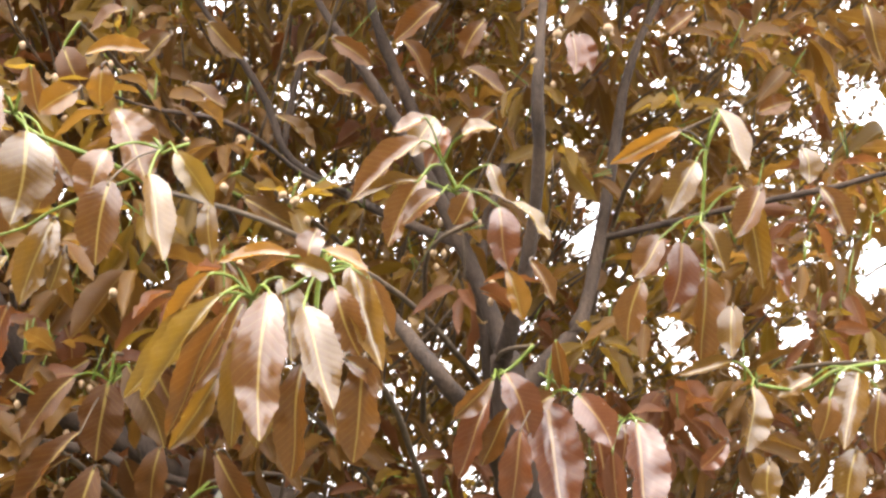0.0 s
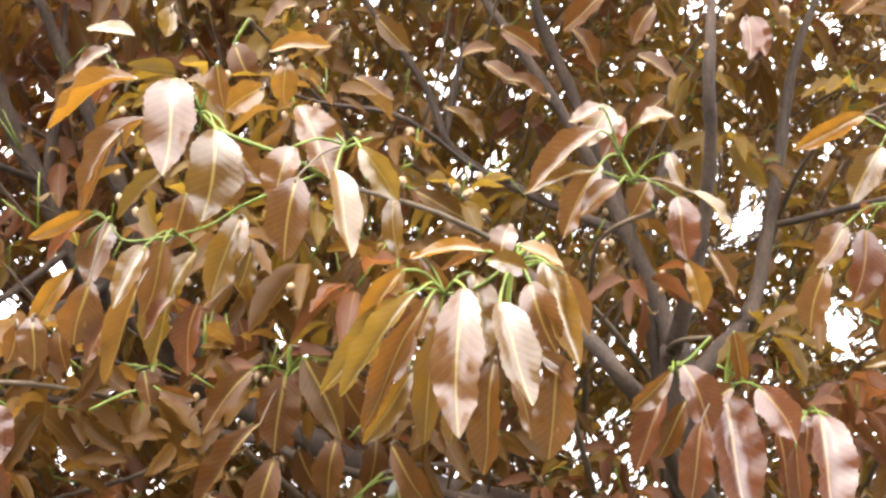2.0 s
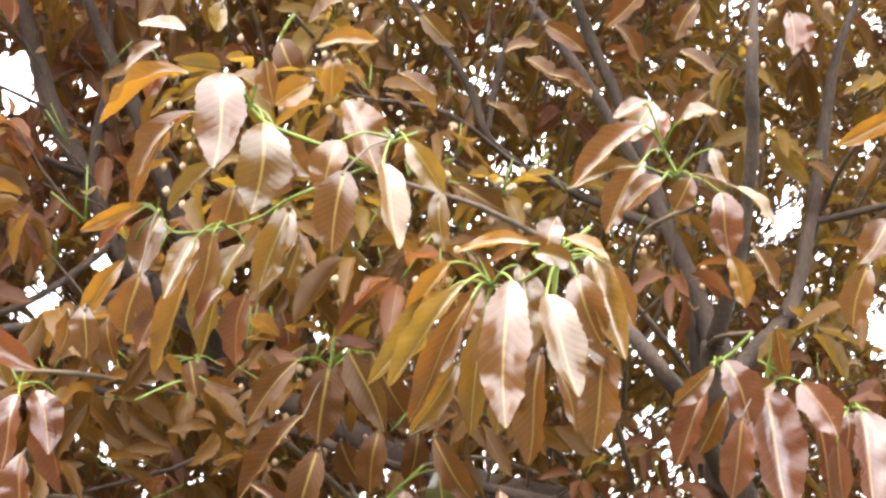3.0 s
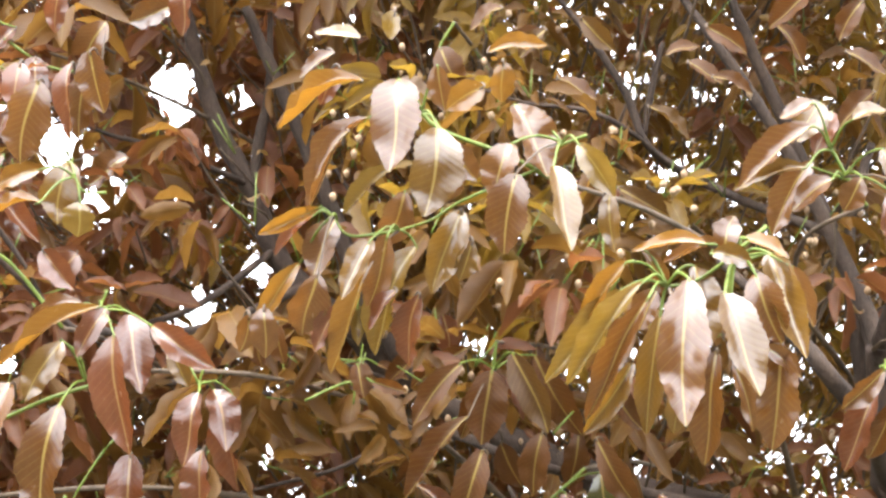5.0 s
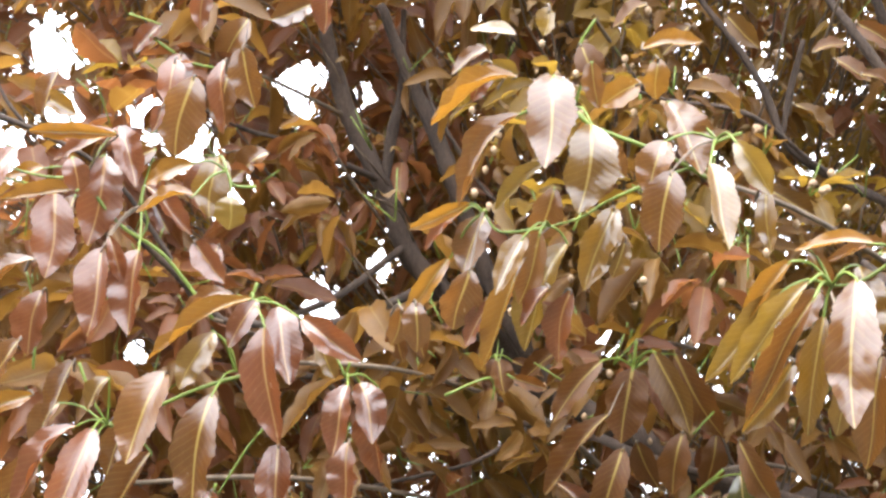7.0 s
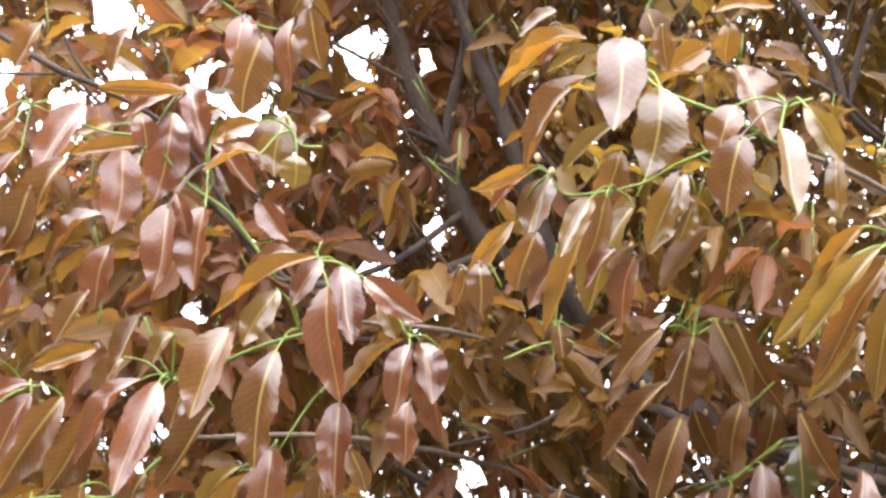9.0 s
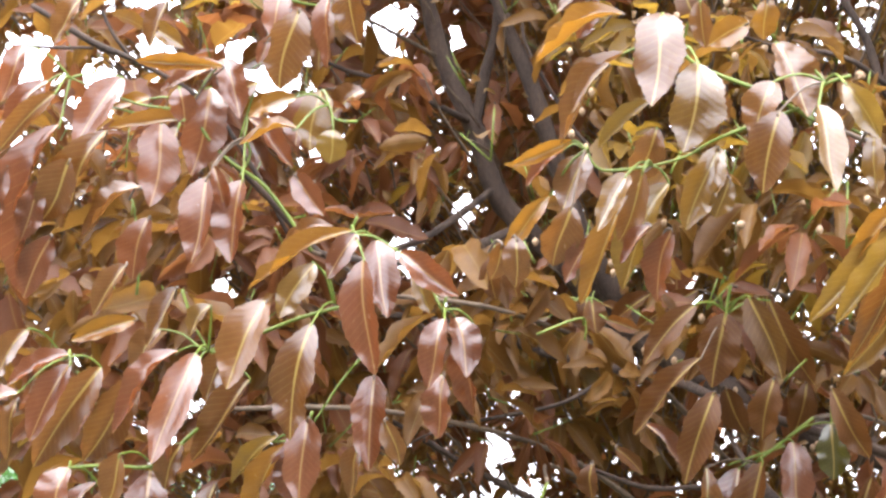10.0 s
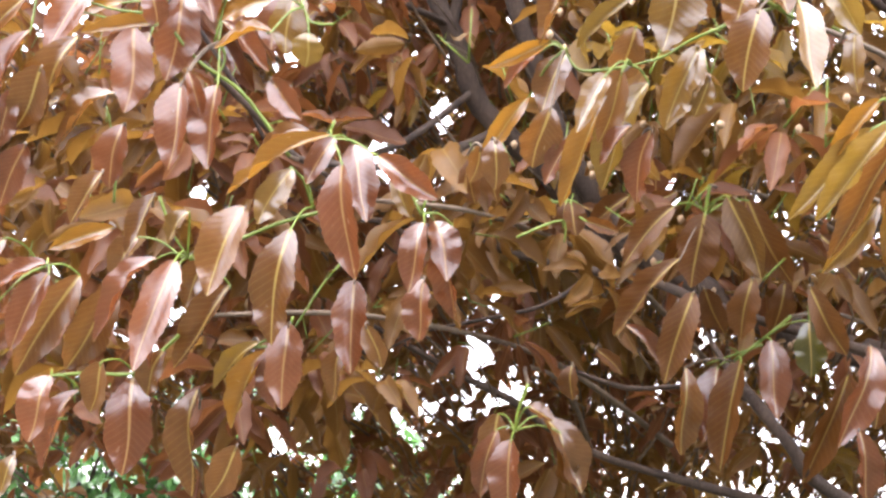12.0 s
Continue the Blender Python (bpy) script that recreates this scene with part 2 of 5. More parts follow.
# ---- ground ----
def ground_sheet():
    verts, faces = [], []
    rings = [0, 1, 2, 3.5, 5, 8, 12, 20, 40, 90, 250, 900, 2500]
    for r in rings[1:]:
        for s in range(40):
            a = 2 * math.pi * s / 40
            verts.append((r * math.cos(a), 2 + r * math.sin(a), 0.02 * noise.noise(Vector((r * math.cos(a), r * math.sin(a), 0)) * 0.6) if r < 30 else 0.0))
    verts.append((0, 2, 0))
    for s in range(40):
        faces.append((len(verts) - 1, s, (s + 1) % 40))
        for k in range(len(rings) - 2):
            q = k * 40
            faces.append((q + s, q + 40 + s, q + 40 + (s + 1) % 40, q + (s + 1) % 40))
    ob = new("ground", mesh_from("ground", verts, faces, None, GROUND))
    tagged(ob, "patchy earth and short grass beneath the tree", "ground", kind="structure")


ground_sheet()


def far_pale_sheet():
    """A wide pale sheet, added over the ground well beyond the tree so that low gaps show white."""
    verts = [(r * math.cos(a), 2 + r * math.sin(a), 0.012) for r in (22.0, 60.0, 200.0, 700.0) for a in (radians(20 + 7 * k) for k in range(21))]
    faces = [(q + k, q + 21 + k, q + 22 + k, q + k + 1) for q in (0, 21, 42) for k in range(20)]
    tagged(new("pavement", mesh_from("pavement", verts, faces, None, PALE_DISTANCE)), "wide pale sheet added beyond the tree to show white in low gaps", "pavement", kind="structure")


far_pale_sheet()


# unseen wall, added to block low sky light and its reflection in the leaves
def blocking_wall():
    bm = bmesh.new()
    bmesh.ops.create_cube(bm, size=1.0, matrix=Matrix.Translation((-1.0, -4.6, 1.4)) @ Matrix.Diagonal((22.0, 0.3, 2.9, 1)))
    bmesh.ops.bevel(bm, geom=bm.edges[:], offset=0.02, segments=2, affect="EDGES")
    me = bpy.data.meshes.new("added_wall_south")
    bm.to_mesh(me)
    me.materials.append(PLASTER)
    tagged(new("added_wall_south", me), "added dark brown wall behind the viewpoint, blocking low sky light", "wall", kind="structure")


blocking_wall()

# ---- the tree: trunk and limbs ----
tree = tagged(new("tree"), "broadleaf evergreen tree flushed with drooping red-bronze leaves", "tree")


def trunk_of(points):
    return part("trunk", mesh_from("trunk", *tube(points, 14, 0.18), None, BARK), tree, "dark grey-brown trunk")


BARE = []


def limb(points, label):
    if "limb" in label and ("dark" in label or "bare" in label or "leaning" in label):
        bare = points[2:]
        for p, q in zip(bare, bare[1:]):
            BARE.extend((p[0] + (q[0] - p[0]) * k / 4, p[1] + (q[1] - p[1]) * k / 4, p[2] + (q[2] - p[2]) * k / 4) for k in range(4))
    return part("limb", mesh_from("limb", *tube(points, 9, 0.3), None, BARK), tree, label)


trunk = trunk_of([(0.145, 2.234, -0.050, 0.130), (0.145, 2.234, 0.050, 0.090), (0.145, 2.234, 0.350, 0.070), (0.135, 2.184, 0.900, 0.055), (0.125, 2.134, 1.620, 0.040), (0.113, 2.072, 1.732, 0.034), (0.103, 2.021, 1.843, 0.030), (0.091, 1.979, 1.919, 0.022)])
limb([(0.089, 1.949, 1.914, 0.0146), (0.115, 1.874, 2.012, 0.0112), (0.132, 1.793, 2.134, 0.0090), (0.129, 1.737, 2.227, 0.0090), (0.135, 1.743, 2.327, 0.0067), (0.149, 1.759, 2.470, 0.0056)], "dark upright limb rising from the trunk")
limb([(0.109, 2.018, 1.859, 0.0168), (0.160, 2.058, 1.925, 0.0146), (0.222, 2.095, 2.011, 0.0123), (0.276, 2.144, 2.245, 0.0101), (0.314, 2.149, 2.441, 0.0078), (0.381, 2.169, 2.591, 0.0056)], "limb forking towards the open side")
limb([(0.103, 2.035, 1.870, 0.0157), (0.082, 2.066, 1.979, 0.0146), (0.036, 2.053, 2.091, 0.0123), (-0.023, 2.016, 2.208, 0.0101), (-0.078, 1.987, 2.296, 0.0090), (-0.142, 1.954, 2.391, 0.0078), (-0.193, 1.978, 2.479, 0.0056), (-0.254, 1.990, 2.605, 0.0045)], "grey-brown limb leaning inward")
limb([(0.106, 2.062, 1.849, 0.0134), (0.072, 2.172, 2.047, 0.0123), (0.007, 2.170, 2.228, 0.0112), (-0.048, 2.131, 2.354, 0.0101), (-0.089, 2.103, 2.443, 0.0101), (-0.116, 2.081, 2.515, 0.0078), (-0.140, 2.094, 2.655, 0.0056)], "dark limb leaning inward")
limb([(-0.131, 1.891, 2.022, 0.006), (-0.081, 1.807, 1.953, 0.008), (-0.042, 1.748, 1.896, 0.010), (-0.010, 1.725, 1.853, 0.011), (0.022, 1.751, 1.817, 0.012), (0.061, 1.835, 1.780, 0.013), (0.095, 1.990, 1.726, 0.014)], "pale grey-brown bough slanting before the trunk")
limb([(0.117, 2.229, 1.741, 0.0192), (0.103, 2.192, 1.817, 0.0176), (0.081, 2.164, 1.884, 0.0144), (0.072, 2.153, 1.954, 0.0136), (0.064, 2.137, 2.033, 0.0128), (0.061, 2.140, 2.107, 0.0104), (0.075, 2.178, 2.193, 0.0088), (0.107, 2.206, 2.299, 0.0072)], "dark upright stem beside the trunk")
limb([(0.030, 2.049, 2.104, 0.0078), (-0.133, 2.159, 2.208, 0.0078), (-0.243, 2.082, 2.257, 0.0067), (-0.283, 2.055, 2.345, 0.0067), (-0.333, 2.029, 2.423, 0.0056), (-0.391, 2.003, 2.497, 0.0045), (-0.453, 1.968, 2.602, 0.0034)], "slim bare limb")
limb([(-0.255, 2.075, 2.279, 0.0042), (-0.245, 2.060, 2.341, 0.0056), (-0.224, 2.040, 2.425, 0.0042)], "short upright spur")
limb([(-0.158, 2.104, 2.210, 0.0046), (-0.202, 1.852, 2.159, 0.0034), (-0.247, 1.741, 2.168, 0.0034), (-0.297, 1.681, 2.177, 0.0034), (-0.379, 1.650, 2.181, 0.0023), (-0.438, 1.610, 2.190, 0.0023)], "thin twig with cream buds")
limb([(0.160, 2.279, 1.642, 0.0315), (-0.041, 2.356, 1.687, 0.0280), (-0.362, 2.458, 1.764, 0.0280), (-0.686, 2.392, 1.907, 0.0245), (-0.807, 2.323, 2.015, 0.0227), (-0.919, 2.261, 2.114, 0.0210), (-0.972, 2.214, 2.239, 0.0175), (-1.019, 2.179, 2.325, 0.0175), (-1.058, 2.142, 2.432, 0.0158), (-1.092, 2.100, 2.571, 0.0105)], "dark limb leaning outward")
limb([(-0.973, 2.212, 2.250, 0.0088), (-0.961, 2.197, 2.342, 0.0105), (-0.946, 2.184, 2.435, 0.0070), (-0.946, 2.157, 2.567, 0.0053)], "dark side limb")
limb([(-0.656, 2.409, 1.881, 0.0210), (-0.719, 2.321, 1.976, 0.0192), (-0.778, 2.265, 2.087, 0.0175), (-0.826, 2.221, 2.210, 0.0158), (-0.869, 2.182, 2.325, 0.0140), (-0.916, 2.142, 2.429, 0.0123), (-0.968, 2.097, 2.552, 0.0088)], "second dark limb leaning outward")
limb([(-0.734, 2.289, 2.052, 0.0046), (-0.717, 2.110, 2.157, 0.0034), (-0.755, 2.085, 2.209, 0.0034), (-0.827, 2.035, 2.322, 0.0034), (-0.842, 2.018, 2.376, 0.0023)], "thin dark twig")
limb([(-0.978, 2.209, 2.254, 0.0069), (-1.025, 2.082, 2.254, 0.0057), (-1.081, 2.004, 2.263, 0.0046), (-1.134, 1.930, 2.262, 0.0034), (-1.243, 1.879, 2.310, 0.0023)], "thin outward twig")
limb([(0.158, 2.265, 1.650, 0.0124), (-0.129, 2.158, 1.691, 0.0095), (-0.434, 2.084, 1.753, 0.0076), (-0.588, 2.285, 1.815, 0.0086), (-0.811, 2.356, 1.852, 0.0086), (-0.978, 2.285, 1.888, 0.0076), (-1.163, 2.213, 1.892, 0.0057), (-1.377, 2.133, 1.887, 0.0038)], "long low brown bough")
limb([(-0.716, 2.378, 1.919, 0.0039), (-0.771, 2.140, 1.917, 0.0031), (-0.810, 2.070, 1.918, 0.0031), (-0.847, 2.006, 1.898, 0.0031), (-0.897, 1.993, 1.867, 0.0023)], "curved twig over the bough")
limb([(0.177, 2.333, 1.460, 0.0114), (-0.203, 2.344, 1.445, 0.0095), (-0.629, 2.279, 1.504, 0.0076), (-0.794, 2.199, 1.587, 0.0067), (-0.876, 2.161, 1.620, 0.0057), (-0.985, 2.108, 1.672, 0.0048), (-1.058, 2.074, 1.706, 0.0029)], "slanting dark bough")
limb([(-0.704, 2.315, 1.822, 0.0046), (-0.721, 2.086, 1.742, 0.0034), (-0.814, 2.057, 1.708, 0.0034), (-0.898, 2.031, 1.680, 0.0023), (-0.965, 2.013, 1.641, 0.0023)], "thin low twig")
limb([(0.182, 2.286, 1.361, 0.015), (-0.036, 2.095, 1.411, 0.013), (-0.249, 1.900, 1.493, 0.010), (-0.303, 1.873, 1.548, 0.009), (-0.362, 1.897, 1.610, 0.009), (-0.404, 1.962, 1.651, 0.006), (-0.455, 2.064, 1.712, 0.003)], "pale thick bough")
limb([(-0.351, 1.902, 1.606, 0.0048), (-0.453, 1.918, 1.619, 0.0038), (-0.546, 1.939, 1.612, 0.0038), (-0.658, 2.003, 1.638, 0.0029)], "short low bough")
limb([(0.256, 2.043, 2.117, 0.0057), (0.419, 1.917, 2.125, 0.0046), (0.534, 1.765, 2.111, 0.0046), (0.585, 1.713, 2.113, 0.0034), (0.683, 1.708, 2.132, 0.0023)], "thin side twig")
limb([(-0.934, 2.249, 2.142, 0.0069), (-0.979, 1.994, 1.974, 0.0057), (-1.005, 1.677, 1.881, 0.0034), (-1.053, 1.587, 1.963, 0.0034), (-1.098, 1.499, 2.041, 0.0034), (-1.158, 1.415, 2.072, 0.0034), (-1.222, 1.386, 2.093, 0.0046), (-1.301, 1.349, 2.132, 0.0034)], "outer twig among pink leaves")
limb([(-1.222, 1.388, 2.086, 0.0023), (-1.278, 1.368, 2.080, 0.0023), (-1.327, 1.350, 2.077, 0.0011)], "thin side twig")
limb([(-1.172, 1.409, 2.077, 0.0023), (-1.198, 1.393, 2.107, 0.0023), (-1.213, 1.381, 2.135, 0.0023)], "thin side twig")
limb([(-0.874, 2.299, 2.094, 0.0098), (-0.883, 1.878, 1.925, 0.0070), (-0.862, 1.471, 1.835, 0.0042), (-0.881, 1.408, 1.841, 0.0042), (-0.913, 1.355, 1.879, 0.0042), (-0.949, 1.311, 1.915, 0.0028)], "leafy side limb")


# ---- shoots and their leaves ----
def tapered(points, r0, r1):
    k = len(points) - 1
    return [(*p, r0 + (r1 - r0) * i / k) for i, p in enumerate(points)]


def shoot(points, label):
    return part("shoot", mesh_from("shoot", *tube(tapered(points, 0.0024, 0.002), 7, 0.1), None, STALK), tree, label)


def side_stem(parent, points):
    part("side_stem", mesh_from("side_stem", *tube(tapered(points, 0.0018, 0.0011), 6, 0.1), None, STALK), parent)


PICK = random.Random(12)


def twig(parent, start):
    """The woody twig that carries a shoot, running back into the crown."""
    s = Vector(start)
    k = Vector((PICK.uniform(-0.1, 0.1), 0.3, 0.04))
    points = [(*s, 0.0026), (*(s + k), 0.0034), (*(s + k * 2 + Vector((0.05, 0.1, -0.05))), 0.0045), (*(s + k * 3 + Vector((0.1, 0.2, -0.2))), 0.006)]
    part("twig", mesh_from("twig", *tube(points, 6, 0.2), None, TWIG), parent, "thin brown woody twig")


def leaf(parent, base, tip, width, turn, material, node):
    """One leaf with its stalk, which bows up from the node before it meets the blade."""
    lift = (tip[1] - base[1]) / max(0.01, (Vector(tip) - Vector(base)).length)
    ob = part("leaf", leaf_mesh(PICK.choice((0, 2, 5, 1)) if lift < -0.2 else PICK.randrange(len(SHAPES)), material), parent)
    ob.matrix_local = leaf_pose(base, tip, width, turn)
    b, n = Vector(base), Vector(node)
    start = (Vector(tip) - b).normalized()
    mid = (b + n) / 2 + Vector((0, 0, min(0.18 * (b - n).length, 0.008)))
    inner = b + start * 0.006
    short = (b - n).length < 0.075
    part("stalk", mesh_from("stalk", *tube([(*n, 0.0016), (*mid, 0.0013), (*b, 0.0012), (*inner, 0.0008)], 5, 0.0, 3), None, STALK if short else TWIG), parent)



# bright drooping whorl of glossy bronze leaves
a = shoot([(-0.106, 1.107, 1.790), (-0.104, 1.102, 1.811), (-0.101, 1.098, 1.825)], "bright drooping whorl of glossy bronze leaves")
twig(a, (-0.106, 1.107, 1.790))
side_stem(a, [(-0.075, 1.094, 1.852), (-0.127, 1.099, 1.810), (-0.157, 1.098, 1.802)])
side_stem(a, [(-0.101, 1.099, 1.822), (-0.096, 1.095, 1.841)])
side_stem(a, [(-0.101, 1.099, 1.822), (-0.076, 1.100, 1.830)])
leaf(a, (-0.093, 1.027, 1.824), (-0.059, 1.043, 1.811), 0.019, -15, AMBER, (-0.101, 1.089, 1.821))
leaf(a, (-0.073, 1.061, 1.820), (-0.047, 1.045, 1.732), 0.028, 12, OLIVE, (-0.101, 1.089, 1.821))
leaf(a, (-0.085, 1.040, 1.799), (-0.065, 1.050, 1.745), 0.034, 20, BROWN, (-0.101, 1.089, 1.821))
leaf(a, (-0.108, 1.033, 1.781), (-0.082, 1.012, 1.698), 0.035, -6, OLIVE, (-0.101, 1.089, 1.821))
leaf(a, (-0.103, 1.131, 1.745), (-0.088, 1.154, 1.689), 0.022, -6, BROWN, (-0.103, 1.248, 1.751))
leaf(a, (-0.064, 1.094, 1.754), (-0.073, 1.115, 1.669), 0.037, 10, BROWN, (-0.068, 1.203, 1.758))
leaf(a, (-0.136, 1.041, 1.795), (-0.137, 1.020, 1.675), 0.042, 6, BROWN, (-0.156, 1.088, 1.800))
leaf(a, (-0.135, 1.108, 1.822), (-0.124, 1.100, 1.749), 0.033, -10, OLIVE, (-0.156, 1.088, 1.800))
leaf(a, (-0.116, 1.116, 1.752), (-0.128, 1.159, 1.660), 0.031, 18, BROWN, (-0.122, 1.238, 1.756))
leaf(a, (-0.162, 1.097, 1.777), (-0.175, 1.130, 1.682), 0.027, 7, OLIVE, (-0.156, 1.088, 1.800))
leaf(a, (-0.165, 1.106, 1.800), (-0.181, 1.119, 1.769), 0.028, 20, BROWN, (-0.156, 1.088, 1.800))
leaf(a, (-0.170, 1.026, 1.789), (-0.230, 1.035, 1.708), 0.022, 10, YELLOW, (-0.156, 1.088, 1.800))
leaf(a, (-0.192, 1.076, 1.794), (-0.255, 1.084, 1.717), 0.022, 5, YELLOW, (-0.156, 1.088, 1.800))
leaf(a, (-0.186, 1.061, 1.814), (-0.225, 1.076, 1.765), 0.018, 10, AMBER, (-0.156, 1.088, 1.800))
leaf(a, (-0.189, 1.170, 1.785), (-0.225, 1.191, 1.738), 0.022, -18, BROWN, (-0.161, 1.189, 1.823))
leaf(a, (-0.186, 1.124, 1.744), (-0.230, 1.150, 1.684), 0.022, -23, OLIVE, (-0.204, 1.243, 1.751))
leaf(a, (-0.123, 1.071, 1.831), (-0.186, 1.083, 1.828), 0.016, 23, AMBER, (-0.101, 1.089, 1.821))
leaf(a, (-0.108, 1.100, 1.836), (-0.163, 1.108, 1.824), 0.013, 21, BROWN, (-0.101, 1.089, 1.821))
leaf(a, (-0.109, 1.058, 1.822), (-0.101, 1.058, 1.851), 0.024, 0, BROWN, (-0.101, 1.089, 1.821))
leaf(a, (-0.080, 1.082, 1.750), (-0.049, 1.100, 1.726), 0.018, 6, BROWN, (-0.081, 1.231, 1.771))
leaf(a, (-0.148, 1.133, 1.760), (-0.185, 1.142, 1.738), 0.032, -26, BROWN, (-0.161, 1.189, 1.823))
leaf(a, (-0.168, 1.048, 1.781), (-0.222, 1.096, 1.688), 0.023, 7, BROWN, (-0.156, 1.088, 1.800))
leaf(a, (-0.139, 1.086, 1.724), (-0.151, 1.104, 1.680), 0.023, 2, OLIVE, (-0.151, 1.200, 1.729))
leaf(a, (-0.059, 1.046, 1.807), (-0.040, 1.071, 1.762), 0.018, -5, BROWN, (-0.101, 1.089, 1.821))
leaf(a, (-0.119, 1.044, 1.816), (-0.086, 1.057, 1.810), 0.021, 7, OLIVE, (-0.101, 1.089, 1.821))
leaf(a, (-0.177, 1.083, 1.831), (-0.160, 1.104, 1.793), 0.018, -8, BROWN, (-0.156, 1.088, 1.800))

# spreading bronze shoot of large leaves with bright green stalks
bb = shoot([(-0.278, 1.255, 1.947), (-0.322, 1.244, 1.970), (-0.387, 1.230, 1.993), (-0.409, 1.223, 2.011)], "spreading bronze shoot of large leaves with bright green stalks")
twig(bb, (-0.278, 1.255, 1.947))
side_stem(bb, [(-0.409, 1.223, 2.011), (-0.414, 1.218, 2.027)])
side_stem(bb, [(-0.278, 1.250, 1.963), (-0.366, 1.250, 1.927), (-0.399, 1.251, 1.907), (-0.433, 1.250, 1.896)])
side_stem(bb, [(-0.245, 1.247, 1.990), (-0.267, 1.247, 1.982), (-0.300, 1.248, 1.963)])
side_stem(bb, [(-0.433, 1.250, 1.896), (-0.481, 1.247, 1.890), (-0.497, 1.241, 1.906)])
leaf(bb, (-0.454, 1.165, 2.024), (-0.542, 1.177, 1.980), 0.030, 25, AMBER, (-0.500, 1.263, 2.051))
leaf(bb, (-0.412, 1.145, 2.016), (-0.410, 1.123, 1.916), 0.050, 5, BROWN, (-0.406, 1.214, 2.008))
leaf(bb, (-0.380, 1.176, 1.977), (-0.387, 1.171, 1.887), 0.054, -12, OLIVE, (-0.406, 1.214, 2.008))
leaf(bb, (-0.461, 1.215, 2.004), (-0.520, 1.222, 1.909), 0.031, 30, BROWN, (-0.406, 1.214, 2.008))
leaf(bb, (-0.423, 1.181, 1.940), (-0.476, 1.201, 1.899), 0.021, 6, YELLOW, (-0.469, 1.301, 1.970))
leaf(bb, (-0.509, 1.226, 1.914), (-0.577, 1.239, 1.891), 0.017, -26, AMBER, (-0.497, 1.230, 1.906))
leaf(bb, (-0.524, 1.252, 1.913), (-0.564, 1.258, 1.873), 0.018, 22, RED, (-0.497, 1.230, 1.906))
leaf(bb, (-0.500, 1.256, 1.910), (-0.522, 1.259, 1.849), 0.041, 13, BROWN, (-0.497, 1.230, 1.906))
leaf(bb, (-0.439, 1.176, 1.866), (-0.458, 1.156, 1.804), 0.025, -5, OLIVE, (-0.430, 1.241, 1.894))
leaf(bb, (-0.538, 1.263, 1.867), (-0.589, 1.281, 1.807), 0.023, -12, AMBER, (-0.497, 1.230, 1.906))
leaf(bb, (-0.414, 1.254, 1.880), (-0.455, 1.271, 1.773), 0.043, 15, YELLOW, (-0.430, 1.241, 1.894))
leaf(bb, (-0.361, 1.215, 1.906), (-0.387, 1.216, 1.823), 0.036, -15, OLIVE, (-0.398, 1.360, 1.930))
leaf(bb, (-0.346, 1.203, 1.872), (-0.360, 1.215, 1.836), 0.023, -12, OLIVE, (-0.377, 1.321, 1.896))
leaf(bb, (-0.319, 1.247, 2.025), (-0.282, 1.239, 1.945), 0.046, -10, BROWN, (-0.268, 1.237, 1.980))
leaf(bb, (-0.311, 1.197, 1.966), (-0.325, 1.193, 1.909), 0.037, 5, BROWN, (-0.268, 1.237, 1.980))
leaf(bb, (-0.301, 1.174, 1.929), (-0.313, 1.189, 1.854), 0.043, 5, BROWN, (-0.268, 1.237, 1.980))
leaf(bb, (-0.267, 1.180, 1.937), (-0.246, 1.161, 1.850), 0.031, -18, OLIVE, (-0.268, 1.237, 1.980))
leaf(bb, (-0.246, 1.189, 1.962), (-0.213, 1.211, 1.915), 0.028, 20, YELLOW, (-0.268, 1.237, 1.980))
leaf(bb, (-0.219, 1.221, 1.925), (-0.213, 1.225, 1.864), 0.022, 16, OLIVE, (-0.241, 1.375, 1.960))
leaf(bb, (-0.428, 1.195, 1.876), (-0.452, 1.224, 1.811), 0.032, -4, BROWN, (-0.430, 1.241, 1.894))
leaf(bb, (-0.446, 1.188, 1.834), (-0.483, 1.218, 1.745), 0.024, 20, AMBER, (-0.430, 1.241, 1.894))
leaf(bb, (-0.495, 1.193, 1.838), (-0.515, 1.218, 1.783), 0.041, -25, BROWN, (-0.497, 1.230, 1.906))
leaf(bb, (-0.469, 1.201, 1.810), (-0.500, 1.215, 1.765), 0.025, 10, RED, (-0.515, 1.312, 1.823))
leaf(bb, (-0.417, 1.201, 1.823), (-0.446, 1.212, 1.786), 0.022, 28, RED, (-0.457, 1.321, 1.840))
leaf(bb, (-0.404, 1.238, 1.828), (-0.419, 1.269, 1.761), 0.036, 27, RED, (-0.436, 1.338, 1.837))
leaf(bb, (-0.551, 1.203, 1.807), (-0.550, 1.216, 1.759), 0.030, -4, BROWN, (-0.598, 1.329, 1.821))
leaf(bb, (-0.565, 1.204, 1.800), (-0.577, 1.216, 1.765), 0.023, -26, BROWN, (-0.615, 1.313, 1.815))
leaf(bb, (-0.451, 1.138, 2.056), (-0.498, 1.140, 2.065), 0.021, 21, YELLOW, (-0.505, 1.258, 2.106))
leaf(bb, (-0.424, 1.159, 2.093), (-0.431, 1.170, 2.068), 0.026, 27, YELLOW, (-0.463, 1.294, 2.147))
leaf(bb, (-0.385, 1.185, 2.045), (-0.380, 1.206, 2.004), 0.023, 14, BROWN, (-0.406, 1.214, 2.008))
leaf(bb, (-0.334, 1.169, 2.015), (-0.371, 1.175, 1.995), 0.029, -23, AMBER, (-0.371, 1.314, 2.063))
